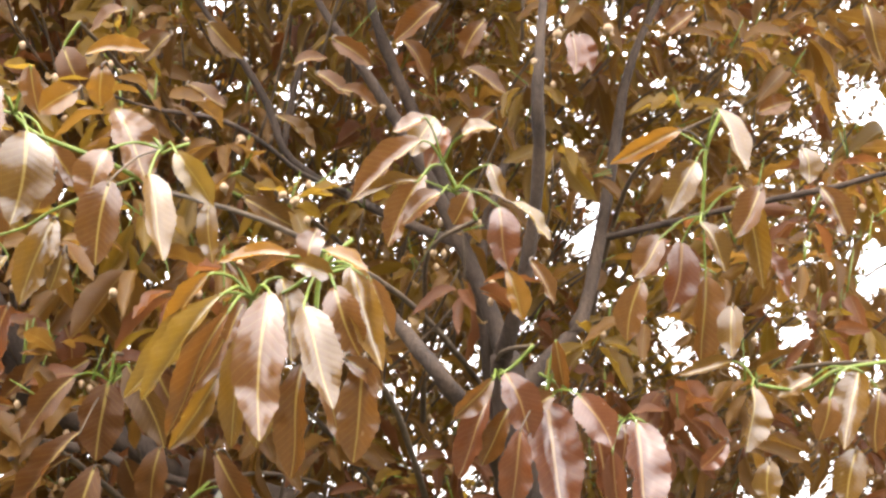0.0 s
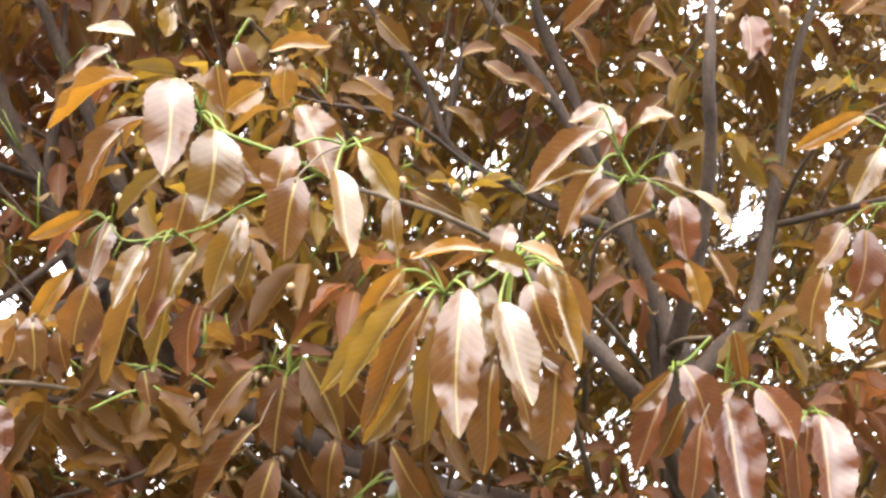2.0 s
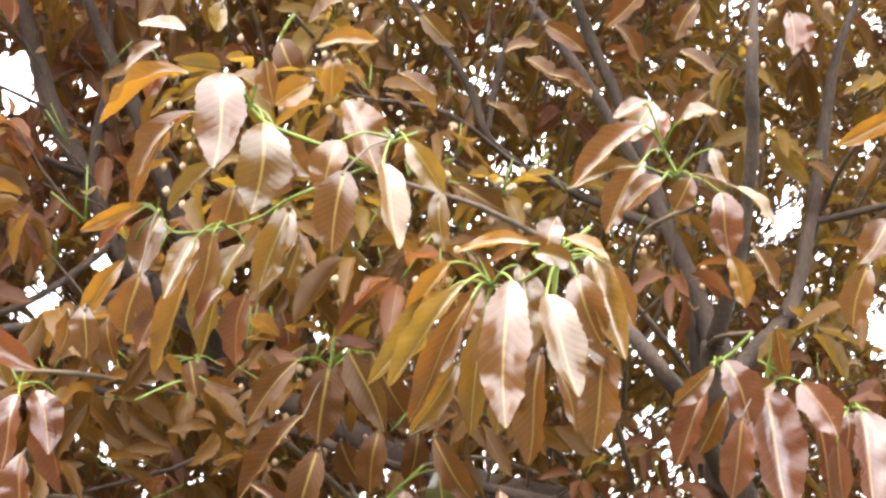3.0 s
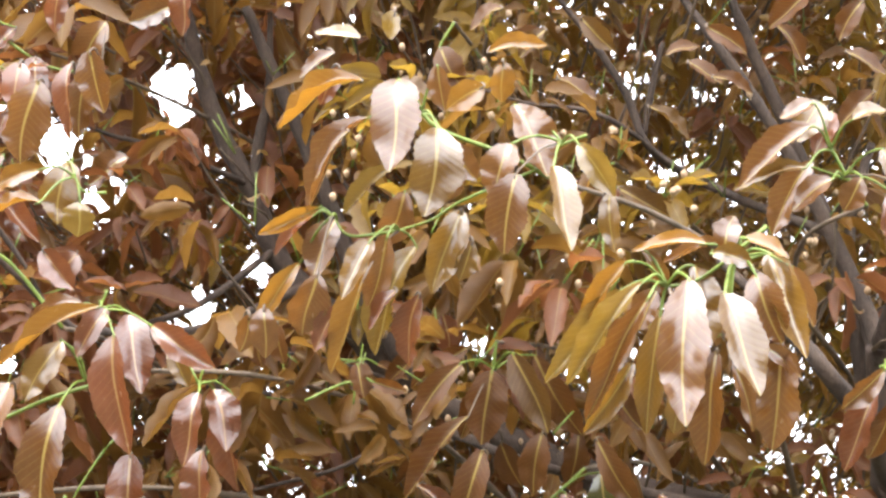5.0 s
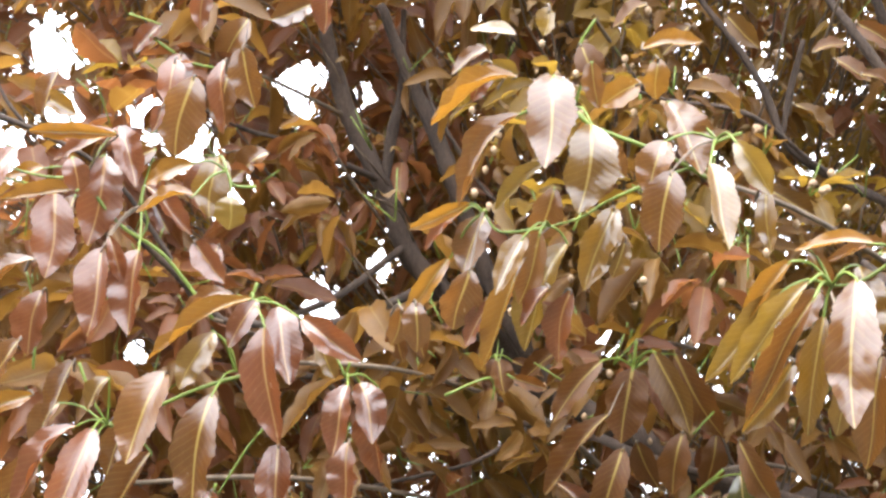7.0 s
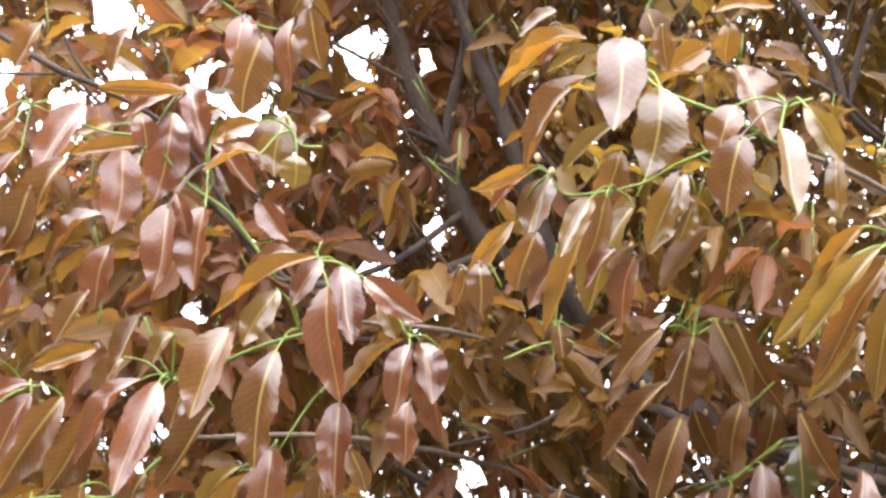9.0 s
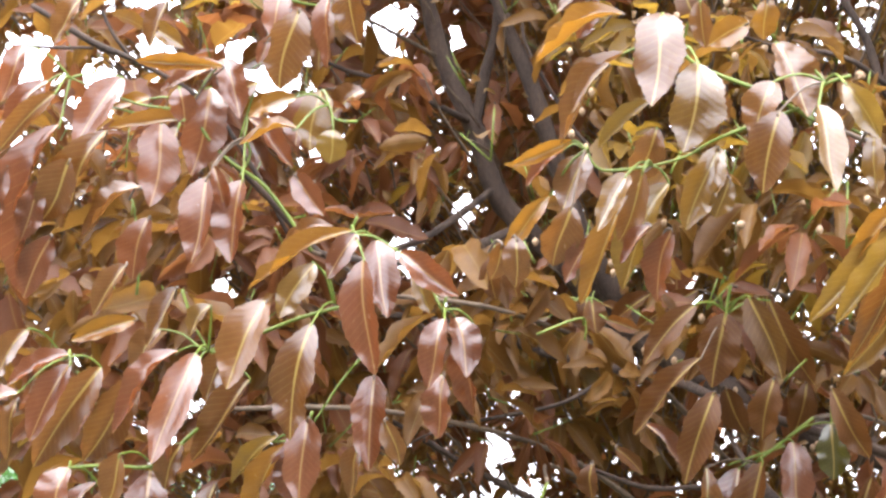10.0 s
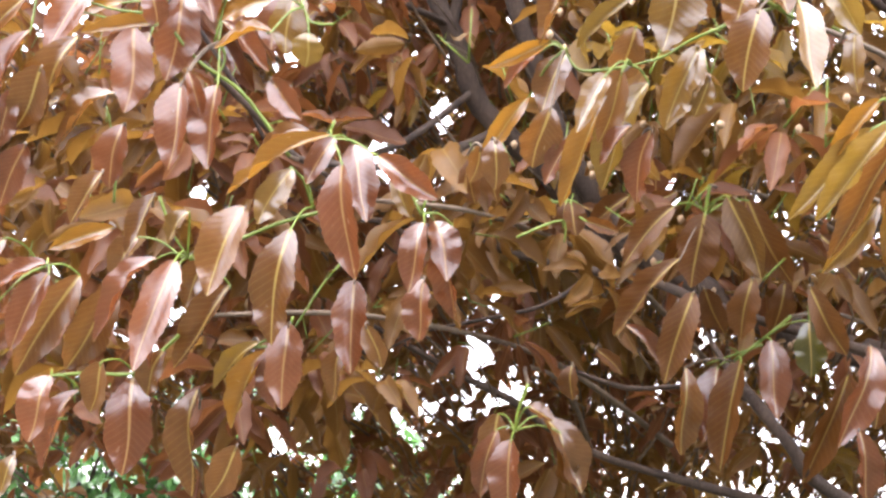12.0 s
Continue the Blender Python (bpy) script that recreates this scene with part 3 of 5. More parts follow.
leaf(bb, (-0.324, 1.206, 2.055), (-0.327, 1.224, 2.019), 0.027, -9, AMBER, (-0.352, 1.346, 2.102))
leaf(bb, (-0.339, 1.202, 2.063), (-0.283, 1.223, 2.077), 0.022, 2, AMBER, (-0.361, 1.346, 2.123))
leaf(bb, (-0.461, 1.153, 1.968), (-0.499, 1.175, 1.926), 0.022, 26, BROWN, (-0.508, 1.285, 2.001))
leaf(bb, (-0.373, 1.250, 1.964), (-0.392, 1.265, 1.929), 0.029, -26, BROWN, (-0.413, 1.382, 1.996))
leaf(bb, (-0.439, 1.291, 1.950), (-0.464, 1.318, 1.898), 0.037, -25, BROWN, (-0.460, 1.355, 1.926))
leaf(bb, (-0.404, 1.324, 2.014), (-0.375, 1.348, 1.978), 0.029, 8, BROWN, (-0.434, 1.326, 2.050))
leaf(bb, (-0.500, 1.210, 2.073), (-0.539, 1.220, 2.051), 0.022, 14, BROWN, (-0.561, 1.350, 2.129))
leaf(bb, (-0.493, 1.209, 2.058), (-0.514, 1.221, 2.021), 0.021, -27, RED, (-0.549, 1.344, 2.103))

# bronze leaf cluster on a green shoot near the trunk
cc = shoot([(0.039, 1.508, 1.989), (0.020, 1.499, 2.017), (0.001, 1.488, 2.051)], "bronze leaf cluster on a green shoot near the trunk")
twig(cc, (0.039, 1.508, 1.989))
side_stem(cc, [(0.020, 1.499, 2.017), (-0.021, 1.490, 2.031)])
leaf(cc, (-0.010, 1.480, 2.104), (-0.036, 1.465, 2.052), 0.036, -10, OLIVE, (-0.000, 1.478, 2.046))
leaf(cc, (0.003, 1.485, 2.094), (-0.019, 1.480, 2.041), 0.029, 3, RED, (-0.000, 1.478, 2.046))
leaf(cc, (-0.022, 1.422, 2.055), (-0.100, 1.440, 1.992), 0.038, 20, BROWN, (-0.000, 1.478, 2.046))
leaf(cc, (-0.028, 1.445, 2.016), (-0.108, 1.459, 1.995), 0.023, 10, OLIVE, (-0.000, 1.478, 2.046))
leaf(cc, (-0.020, 1.497, 2.041), (-0.064, 1.523, 1.960), 0.039, 15, BROWN, (-0.000, 1.478, 2.046))
leaf(cc, (0.053, 1.462, 2.041), (0.069, 1.461, 1.998), 0.019, 15, OLIVE, (0.013, 1.487, 2.017))
leaf(cc, (0.063, 1.480, 1.996), (0.073, 1.485, 1.923), 0.040, 5, RED, (0.013, 1.487, 2.017))
leaf(cc, (0.075, 1.433, 1.987), (0.119, 1.454, 1.950), 0.031, -27, YELLOW, (0.013, 1.487, 2.017))
leaf(cc, (0.072, 1.495, 1.928), (0.090, 1.512, 1.871), 0.029, 5, AMBER, (0.087, 1.606, 1.942))
leaf(cc, (0.100, 1.523, 1.945), (0.129, 1.545, 1.897), 0.025, -8, BROWN, (0.119, 1.674, 1.975))
leaf(cc, (-0.002, 1.427, 1.996), (-0.044, 1.445, 1.966), 0.033, 18, BROWN, (0.013, 1.487, 2.017))
leaf(cc, (0.031, 1.459, 2.008), (0.012, 1.474, 1.974), 0.032, 2, BROWN, (0.013, 1.487, 2.017))
leaf(cc, (-0.019, 1.426, 2.083), (-0.056, 1.434, 2.070), 0.026, 16, BROWN, (-0.000, 1.478, 2.046))
leaf(cc, (0.022, 1.452, 2.072), (0.061, 1.463, 2.085), 0.026, -15, OLIVE, (-0.000, 1.478, 2.046))

# hanging whorl of red leaves with pink sheen
dd = shoot([(0.111, 1.651, 1.870), (0.084, 1.655, 1.843), (0.060, 1.655, 1.832)], "hanging whorl of red leaves with pink sheen")
twig(dd, (0.111, 1.651, 1.870))
side_stem(dd, [(0.138, 1.661, 1.844), (0.124, 1.670, 1.804)])
side_stem(dd, [(0.118, 1.661, 1.837), (0.169, 1.673, 1.811), (0.226, 1.687, 1.783)])
leaf(dd, (0.059, 1.677, 1.813), (0.019, 1.699, 1.712), 0.038, 20, RED, (0.066, 1.645, 1.833))
leaf(dd, (0.060, 1.587, 1.819), (0.012, 1.608, 1.774), 0.028, -23, BROWN, (0.066, 1.645, 1.833))
leaf(dd, (0.081, 1.676, 1.796), (0.048, 1.706, 1.729), 0.035, 7, BROWN, (0.066, 1.645, 1.833))
leaf(dd, (0.074, 1.619, 1.830), (0.105, 1.634, 1.750), 0.050, 1, RED, (0.066, 1.645, 1.833))
leaf(dd, (0.128, 1.677, 1.802), (0.145, 1.638, 1.645), 0.067, 5, RED, (0.125, 1.659, 1.806))
leaf(dd, (0.092, 1.601, 1.762), (0.080, 1.634, 1.670), 0.043, 15, RED, (0.125, 1.659, 1.806))
leaf(dd, (0.161, 1.611, 1.803), (0.199, 1.608, 1.739), 0.046, 21, RED, (0.125, 1.659, 1.806))
leaf(dd, (0.191, 1.692, 1.762), (0.209, 1.722, 1.653), 0.045, -11, RED, (0.225, 1.676, 1.783))
leaf(dd, (0.223, 1.687, 1.780), (0.221, 1.689, 1.730), 0.031, -4, RED, (0.225, 1.676, 1.783))
leaf(dd, (0.230, 1.624, 1.772), (0.234, 1.588, 1.640), 0.058, -10, RED, (0.225, 1.676, 1.783))
leaf(dd, (0.202, 1.631, 1.739), (0.211, 1.658, 1.669), 0.029, 21, RED, (0.225, 1.676, 1.783))
leaf(dd, (0.261, 1.664, 1.763), (0.269, 1.698, 1.686), 0.035, -20, RED, (0.225, 1.676, 1.783))
leaf(dd, (0.135, 1.643, 1.807), (0.089, 1.654, 1.788), 0.030, -9, BROWN, (0.125, 1.659, 1.806))
leaf(dd, (0.138, 1.643, 1.875), (0.152, 1.676, 1.812), 0.021, 23, BROWN, (0.125, 1.659, 1.806))

# dull bronze leaves drooping from a bright green shoot
ee = shoot([(0.336, 1.551, 2.136), (0.319, 1.562, 2.095), (0.316, 1.574, 2.051), (0.314, 1.584, 2.014)], "dull bronze leaves drooping from a bright green shoot")
twig(ee, (0.336, 1.551, 2.136))
side_stem(ee, [(0.319, 1.562, 2.095), (0.284, 1.557, 2.115)])
leaf(ee, (0.321, 1.504, 2.124), (0.351, 1.499, 2.046), 0.051, -28, OLIVE, (0.317, 1.553, 2.090))
leaf(ee, (0.300, 1.536, 2.070), (0.263, 1.539, 2.002), 0.040, 3, OLIVE, (0.317, 1.553, 2.090))
leaf(ee, (0.359, 1.566, 2.048), (0.380, 1.574, 1.923), 0.035, 20, OLIVE, (0.313, 1.574, 2.013))
leaf(ee, (0.298, 1.516, 1.988), (0.327, 1.531, 1.933), 0.030, -1, OLIVE, (0.313, 1.574, 2.013))
leaf(ee, (0.290, 1.596, 1.987), (0.271, 1.601, 1.901), 0.051, -14, RED, (0.313, 1.574, 2.013))
leaf(ee, (0.317, 1.599, 1.945), (0.311, 1.628, 1.836), 0.046, -8, BROWN, (0.313, 1.574, 2.013))
leaf(ee, (0.347, 1.594, 1.908), (0.342, 1.592, 1.843), 0.033, 27, OLIVE, (0.374, 1.714, 1.921))
leaf(ee, (0.260, 1.558, 1.983), (0.227, 1.576, 1.937), 0.041, 23, BROWN, (0.313, 1.574, 2.013))
leaf(ee, (0.233, 1.555, 1.930), (0.218, 1.585, 1.862), 0.040, 23, BROWN, (0.254, 1.692, 1.947))
leaf(ee, (0.417, 1.500, 2.074), (0.422, 1.498, 2.030), 0.034, -3, OLIVE, (0.459, 1.634, 2.111))
leaf(ee, (0.275, 1.489, 2.092), (0.195, 1.508, 2.057), 0.025, -21, AMBER, (0.317, 1.553, 2.090))
leaf(ee, (0.380, 1.594, 1.978), (0.420, 1.617, 1.920), 0.035, -20, RED, (0.411, 1.717, 1.995))
leaf(ee, (0.443, 1.531, 2.037), (0.478, 1.553, 1.981), 0.040, 4, BROWN, (0.484, 1.652, 2.065))
leaf(ee, (0.372, 1.515, 2.032), (0.341, 1.537, 1.976), 0.036, 24, BROWN, (0.397, 1.630, 2.057))

# pale glossy leaves on the end of a low twig
ff = shoot([(0.530, 1.609, 1.842), (0.470, 1.612, 1.832), (0.430, 1.618, 1.810), (0.376, 1.616, 1.816)], "pale glossy leaves on the end of a low twig")
twig(ff, (0.530, 1.609, 1.842))
side_stem(ff, [(0.470, 1.612, 1.832), (0.497, 1.611, 1.836)])
leaf(ff, (0.352, 1.540, 1.801), (0.337, 1.524, 1.724), 0.038, -27, OLIVE, (0.373, 1.606, 1.814))
leaf(ff, (0.499, 1.615, 1.831), (0.468, 1.597, 1.736), 0.042, 25, OLIVE, (0.481, 1.601, 1.833))
leaf(ff, (0.443, 1.615, 1.824), (0.400, 1.621, 1.802), 0.030, 17, OLIVE, (0.481, 1.601, 1.833))
leaf(ff, (0.375, 1.575, 1.721), (0.373, 1.578, 1.673), 0.035, 25, OLIVE, (0.408, 1.713, 1.725))
leaf(ff, (0.493, 1.632, 1.741), (0.477, 1.636, 1.671), 0.042, 25, OLIVE, (0.539, 1.775, 1.745))
leaf(ff, (0.519, 1.613, 1.809), (0.516, 1.632, 1.737), 0.033, 10, BROWN, (0.481, 1.601, 1.833))
leaf(ff, (0.349, 1.612, 1.843), (0.283, 1.623, 1.828), 0.020, 7, OLIVE, (0.373, 1.606, 1.814))
leaf(ff, (0.344, 1.647, 1.752), (0.311, 1.660, 1.720), 0.027, -11, RED, (0.370, 1.803, 1.763))
leaf(ff, (0.449, 1.571, 1.795), (0.439, 1.596, 1.746), 0.034, 11, BROWN, (0.481, 1.601, 1.833))

# drooping red-brown leaves along a bright green stem
l1 = shoot([(-0.736, 1.345, 1.767), (-0.772, 1.334, 1.754), (-0.830, 1.316, 1.731), (-0.877, 1.304, 1.706), (-0.925, 1.290, 1.683)], "drooping red-brown leaves along a bright green stem")
twig(l1, (-0.736, 1.345, 1.767))
side_stem(l1, [(-0.763, 1.349, 1.696), (-0.783, 1.347, 1.668), (-0.814, 1.347, 1.612)])
side_stem(l1, [(-0.956, 1.265, 1.747), (-0.940, 1.280, 1.706), (-0.921, 1.292, 1.680)])
side_stem(l1, [(-0.677, 1.366, 1.774), (-0.682, 1.368, 1.755)])
side_stem(l1, [(-0.775, 1.313, 1.850), (-0.783, 1.314, 1.827)])
side_stem(l1, [(-0.821, 1.307, 1.794), (-0.802, 1.317, 1.778), (-0.794, 1.326, 1.751)])
leaf(l1, (-0.755, 1.264, 1.822), (-0.873, 1.263, 1.750), 0.024, 15, AMBER, (-0.779, 1.305, 1.826))
leaf(l1, (-0.767, 1.301, 1.827), (-0.791, 1.291, 1.772), 0.028, -10, RED, (-0.779, 1.305, 1.826))
leaf(l1, (-0.761, 1.344, 1.830), (-0.733, 1.335, 1.740), 0.044, -15, RED, (-0.779, 1.305, 1.826))
leaf(l1, (-0.750, 1.290, 1.796), (-0.730, 1.316, 1.673), 0.047, 22, RED, (-0.779, 1.305, 1.826))
leaf(l1, (-0.750, 1.360, 1.678), (-0.743, 1.361, 1.572), 0.042, -6, RED, (-0.792, 1.455, 1.669))
leaf(l1, (-0.806, 1.285, 1.788), (-0.834, 1.272, 1.722), 0.035, -18, OLIVE, (-0.792, 1.316, 1.751))
leaf(l1, (-0.722, 1.321, 1.812), (-0.652, 1.338, 1.769), 0.034, 11, RED, (-0.779, 1.305, 1.826))
leaf(l1, (-0.717, 1.362, 1.798), (-0.700, 1.383, 1.755), 0.026, -8, OLIVE, (-0.678, 1.359, 1.755))
leaf(l1, (-0.656, 1.311, 1.739), (-0.664, 1.306, 1.661), 0.034, 7, RED, (-0.678, 1.359, 1.755))
leaf(l1, (-0.673, 1.390, 1.754), (-0.648, 1.381, 1.685), 0.040, -24, RED, (-0.678, 1.359, 1.755))
leaf(l1, (-0.655, 1.399, 1.752), (-0.651, 1.434, 1.647), 0.034, 20, RED, (-0.678, 1.359, 1.755))
leaf(l1, (-0.669, 1.366, 1.685), (-0.669, 1.369, 1.615), 0.042, 24, RED, (-0.711, 1.475, 1.686))
leaf(l1, (-0.839, 1.249, 1.737), (-0.868, 1.241, 1.637), 0.056, 8, BROWN, (-0.909, 1.382, 1.739))
leaf(l1, (-0.789, 1.264, 1.718), (-0.800, 1.271, 1.592), 0.052, 5, BROWN, (-0.792, 1.316, 1.751))
leaf(l1, (-0.795, 1.298, 1.619), (-0.794, 1.302, 1.525), 0.043, -15, RED, (-0.855, 1.437, 1.613))
leaf(l1, (-0.831, 1.332, 1.591), (-0.869, 1.336, 1.499), 0.032, 12, AMBER, (-0.889, 1.439, 1.577))
leaf(l1, (-0.819, 1.279, 1.595), (-0.870, 1.286, 1.541), 0.022, 1, YELLOW, (-0.884, 1.384, 1.592))
leaf(l1, (-0.900, 1.222, 1.671), (-0.912, 1.185, 1.548), 0.040, -21, RED, (-0.920, 1.281, 1.682))
leaf(l1, (-0.913, 1.245, 1.651), (-0.942, 1.270, 1.556), 0.030, 28, RED, (-0.920, 1.281, 1.682))
leaf(l1, (-0.951, 1.271, 1.678), (-1.009, 1.256, 1.579), 0.034, 22, RED, (-0.920, 1.281, 1.682))
leaf(l1, (-0.873, 1.300, 1.656), (-0.938, 1.313, 1.560), 0.039, 13, BROWN, (-0.920, 1.281, 1.682))
leaf(l1, (-0.965, 1.270, 1.749), (-0.998, 1.279, 1.682), 0.036, 25, BROWN, (-1.042, 1.393, 1.757))
leaf(l1, (-0.912, 1.258, 1.730), (-0.935, 1.262, 1.694), 0.028, 13, OLIVE, (-0.920, 1.281, 1.682))
leaf(l1, (-0.979, 1.184, 1.756), (-1.010, 1.184, 1.699), 0.029, 0, BROWN, (-1.039, 1.273, 1.762))
leaf(l1, (-1.005, 1.262, 1.709), (-1.079, 1.249, 1.678), 0.024, -19, AMBER, (-1.097, 1.379, 1.719))
leaf(l1, (-1.043, 1.199, 1.656), (-1.105, 1.184, 1.615), 0.027, 20, RED, (-1.066, 1.231, 1.657))
leaf(l1, (-1.047, 1.210, 1.647), (-1.079, 1.205, 1.559), 0.037, -6, RED, (-1.066, 1.231, 1.657))
leaf(l1, (-1.041, 1.260, 1.652), (-1.108, 1.260, 1.534), 0.049, -26, BROWN, (-1.066, 1.231, 1.657))
leaf(l1, (-1.008, 1.283, 1.651), (-1.066, 1.294, 1.547), 0.051, -27, BROWN, (-1.103, 1.412, 1.646))
leaf(l1, (-1.087, 1.182, 1.609), (-1.132, 1.172, 1.574), 0.032, 18, RED, (-1.066, 1.231, 1.657))
leaf(l1, (-1.103, 1.204, 1.602), (-1.115, 1.220, 1.537), 0.025, 3, BROWN, (-1.197, 1.332, 1.599))
leaf(l1, (-0.795, 1.299, 1.832), (-0.860, 1.298, 1.804), 0.023, 28, BROWN, (-0.779, 1.305, 1.826))
leaf(l1, (-0.765, 1.382, 1.604), (-0.780, 1.404, 1.540), 0.033, 24, BROWN, (-0.827, 1.523, 1.597))
leaf(l1, (-0.710, 1.308, 1.625), (-0.697, 1.337, 1.580), 0.025, 5, BROWN, (-0.751, 1.422, 1.622))
leaf(l1, (-1.056, 1.394, 1.718), (-1.094, 1.406, 1.661), 0.041, 8, BROWN, (-0.994, 1.399, 1.695))
leaf(l1, (-0.925, 1.346, 1.697), (-0.963, 1.366, 1.630), 0.040, 6, BROWN, (-0.994, 1.399, 1.695))
leaf(l1, (-1.163, 1.282, 1.693), (-1.205, 1.291, 1.630), 0.040, 7, BROWN, (-1.153, 1.344, 1.668))

# low pinkish bronze leaves hanging at the outer crown
l2 = shoot([(-0.912, 1.306, 1.620), (-0.941, 1.301, 1.585), (-0.975, 1.294, 1.550), (-1.023, 1.278, 1.545), (-1.064, 1.264, 1.537)], "low pinkish bronze leaves hanging at the outer crown")
twig(l2, (-0.912, 1.306, 1.620))
side_stem(l2, [(-0.811, 1.340, 1.630), (-0.821, 1.341, 1.601), (-0.851, 1.332, 1.591)])
side_stem(l2, [(-1.044, 1.278, 1.492), (-1.104, 1.258, 1.483)])
leaf(l2, (-0.820, 1.327, 1.600), (-0.816, 1.331, 1.525), 0.043, 20, RED, (-0.846, 1.323, 1.591))
leaf(l2, (-0.982, 1.302, 1.545), (-0.980, 1.302, 1.435), 0.057, -11, RED, (-0.969, 1.285, 1.550))
leaf(l2, (-1.036, 1.225, 1.537), (-1.047, 1.215, 1.463), 0.045, 7, RED, (-1.058, 1.256, 1.537))
leaf(l2, (-1.038, 1.285, 1.525), (-1.068, 1.278, 1.432), 0.033, 19, RED, (-1.058, 1.256, 1.537))
leaf(l2, (-0.911, 1.327, 1.539), (-0.918, 1.355, 1.418), 0.047, 22, BROWN, (-0.976, 1.453, 1.518))
leaf(l2, (-1.109, 1.282, 1.445), (-1.123, 1.279, 1.396), 0.027, 2, OLIVE, (-1.201, 1.405, 1.430))
leaf(l2, (-0.933, 1.278, 1.577), (-0.953, 1.289, 1.526), 0.037, -0, BROWN, (-0.969, 1.285, 1.550))
leaf(l2, (-0.980, 1.232, 1.557), (-0.996, 1.247, 1.502), 0.037, 5, BROWN, (-0.969, 1.285, 1.550))
leaf(l2, (-0.829, 1.277, 1.482), (-0.860, 1.286, 1.423), 0.038, -17, BROWN, (-0.896, 1.408, 1.465))

# dull brown leaves hanging from a low green shoot
l4 = shoot([(-0.625, 1.679, 1.593), (-0.636, 1.680, 1.555), (-0.638, 1.683, 1.529)], "dull brown leaves hanging from a low green shoot")
twig(l4, (-0.625, 1.679, 1.593))
leaf(l4, (-0.665, 1.690, 1.551), (-0.686, 1.694, 1.468), 0.047, -21, BROWN, (-0.635, 1.673, 1.531))
leaf(l4, (-0.634, 1.655, 1.519), (-0.630, 1.660, 1.421), 0.048, 18, RED, (-0.635, 1.673, 1.531))
leaf(l4, (-0.605, 1.696, 1.553), (-0.553, 1.728, 1.459), 0.052, -28, BROWN, (-0.635, 1.673, 1.531))
leaf(l4, (-0.655, 1.658, 1.530), (-0.674, 1.674, 1.441), 0.036, 7, RED, (-0.635, 1.673, 1.531))
leaf(l4, (-0.582, 1.695, 1.535), (-0.568, 1.725, 1.467), 0.039, -27, BROWN, (-0.635, 1.673, 1.531))
leaf(l4, (-0.615, 1.652, 1.563), (-0.584, 1.669, 1.548), 0.026, -26, BROWN, (-0.635, 1.673, 1.531))

# pink-backed leaves below a fan of green stalks
l3 = shoot([(-0.310, 1.825, 1.720), (-0.344, 1.817, 1.686), (-0.379, 1.810, 1.653)], "pink-backed leaves below a fan of green stalks")
twig(l3, (-0.310, 1.825, 1.720))
side_stem(l3, [(-0.344, 1.819, 1.679), (-0.414, 1.799, 1.645)])
side_stem(l3, [(-0.289, 1.829, 1.737), (-0.287, 1.833, 1.715)])
leaf(l3, (-0.434, 1.746, 1.635), (-0.435, 1.775, 1.521), 0.039, -20, BROWN, (-0.377, 1.800, 1.652))
leaf(l3, (-0.398, 1.799, 1.643), (-0.410, 1.788, 1.540), 0.047, 22, RED, (-0.377, 1.800, 1.652))
leaf(l3, (-0.364, 1.762, 1.650), (-0.383, 1.776, 1.506), 0.045, 18, INNER, (-0.377, 1.800, 1.652))
leaf(l3, (-0.332, 1.801, 1.684), (-0.316, 1.794, 1.580), 0.046, -6, RED, (-0.343, 1.807, 1.685))
leaf(l3, (-0.207, 1.824, 1.689), (-0.239, 1.802, 1.551), 0.050, -26, RED, (-0.211, 1.987, 1.678))
leaf(l3, (-0.233, 1.850, 1.652), (-0.285, 1.871, 1.500), 0.039, -11, INNER, (-0.243, 1.984, 1.633))
leaf(l3, (-0.214, 1.796, 1.577), (-0.201, 1.824, 1.484), 0.040, -18, RED, (-0.211, 1.924, 1.561))
leaf(l3, (-0.284, 1.793, 1.712), (-0.278, 1.806, 1.639), 0.044, 14, GREEN, (-0.343, 1.807, 1.685))
leaf(l3, (-0.186, 1.884, 1.643), (-0.196, 1.896, 1.582), 0.037, 7, BROWN, (-0.191, 2.006, 1.637))

# outer shoot of pink and bronze leaves against the sky
ll = shoot([(-0.843, 1.348, 1.815), (-0.895, 1.315, 1.880), (-0.945, 1.289, 1.912), (-0.984, 1.265, 1.959)], "outer shoot of pink and bronze leaves against the sky")
twig(ll, (-0.843, 1.348, 1.815))
side_stem(ll, [(-0.984, 1.265, 1.959), (-1.040, 1.244, 1.959), (-1.114, 1.211, 1.979)])
side_stem(ll, [(-1.008, 1.259, 1.943), (-1.070, 1.234, 1.952)])
side_stem(ll, [(-0.922, 1.293, 1.937), (-0.915, 1.300, 1.916), (-0.926, 1.302, 1.889)])
side_stem(ll, [(-0.800, 1.333, 1.968), (-0.824, 1.324, 1.968), (-0.834, 1.316, 1.989)])
side_stem(ll, [(-1.031, 1.292, 1.742), (-1.030, 1.282, 1.793), (-1.041, 1.266, 1.850)])
leaf(ll, (-0.937, 1.242, 2.006), (-0.996, 1.219, 1.966), 0.030, 15, RED, (-0.979, 1.257, 1.956))
leaf(ll, (-0.921, 1.223, 1.995), (-1.024, 1.205, 1.997), 0.021, -26, AMBER, (-0.979, 1.257, 1.956))
leaf(ll, (-0.954, 1.275, 2.025), (-0.922, 1.276, 1.952), 0.036, -12, RED, (-0.979, 1.257, 1.956))
leaf(ll, (-1.011, 1.254, 1.939), (-1.009, 1.255, 1.839), 0.052, -21, RED, (-0.979, 1.257, 1.956))
leaf(ll, (-0.971, 1.283, 1.993), (-0.977, 1.281, 1.884), 0.053, -23, RED, (-0.979, 1.257, 1.956))
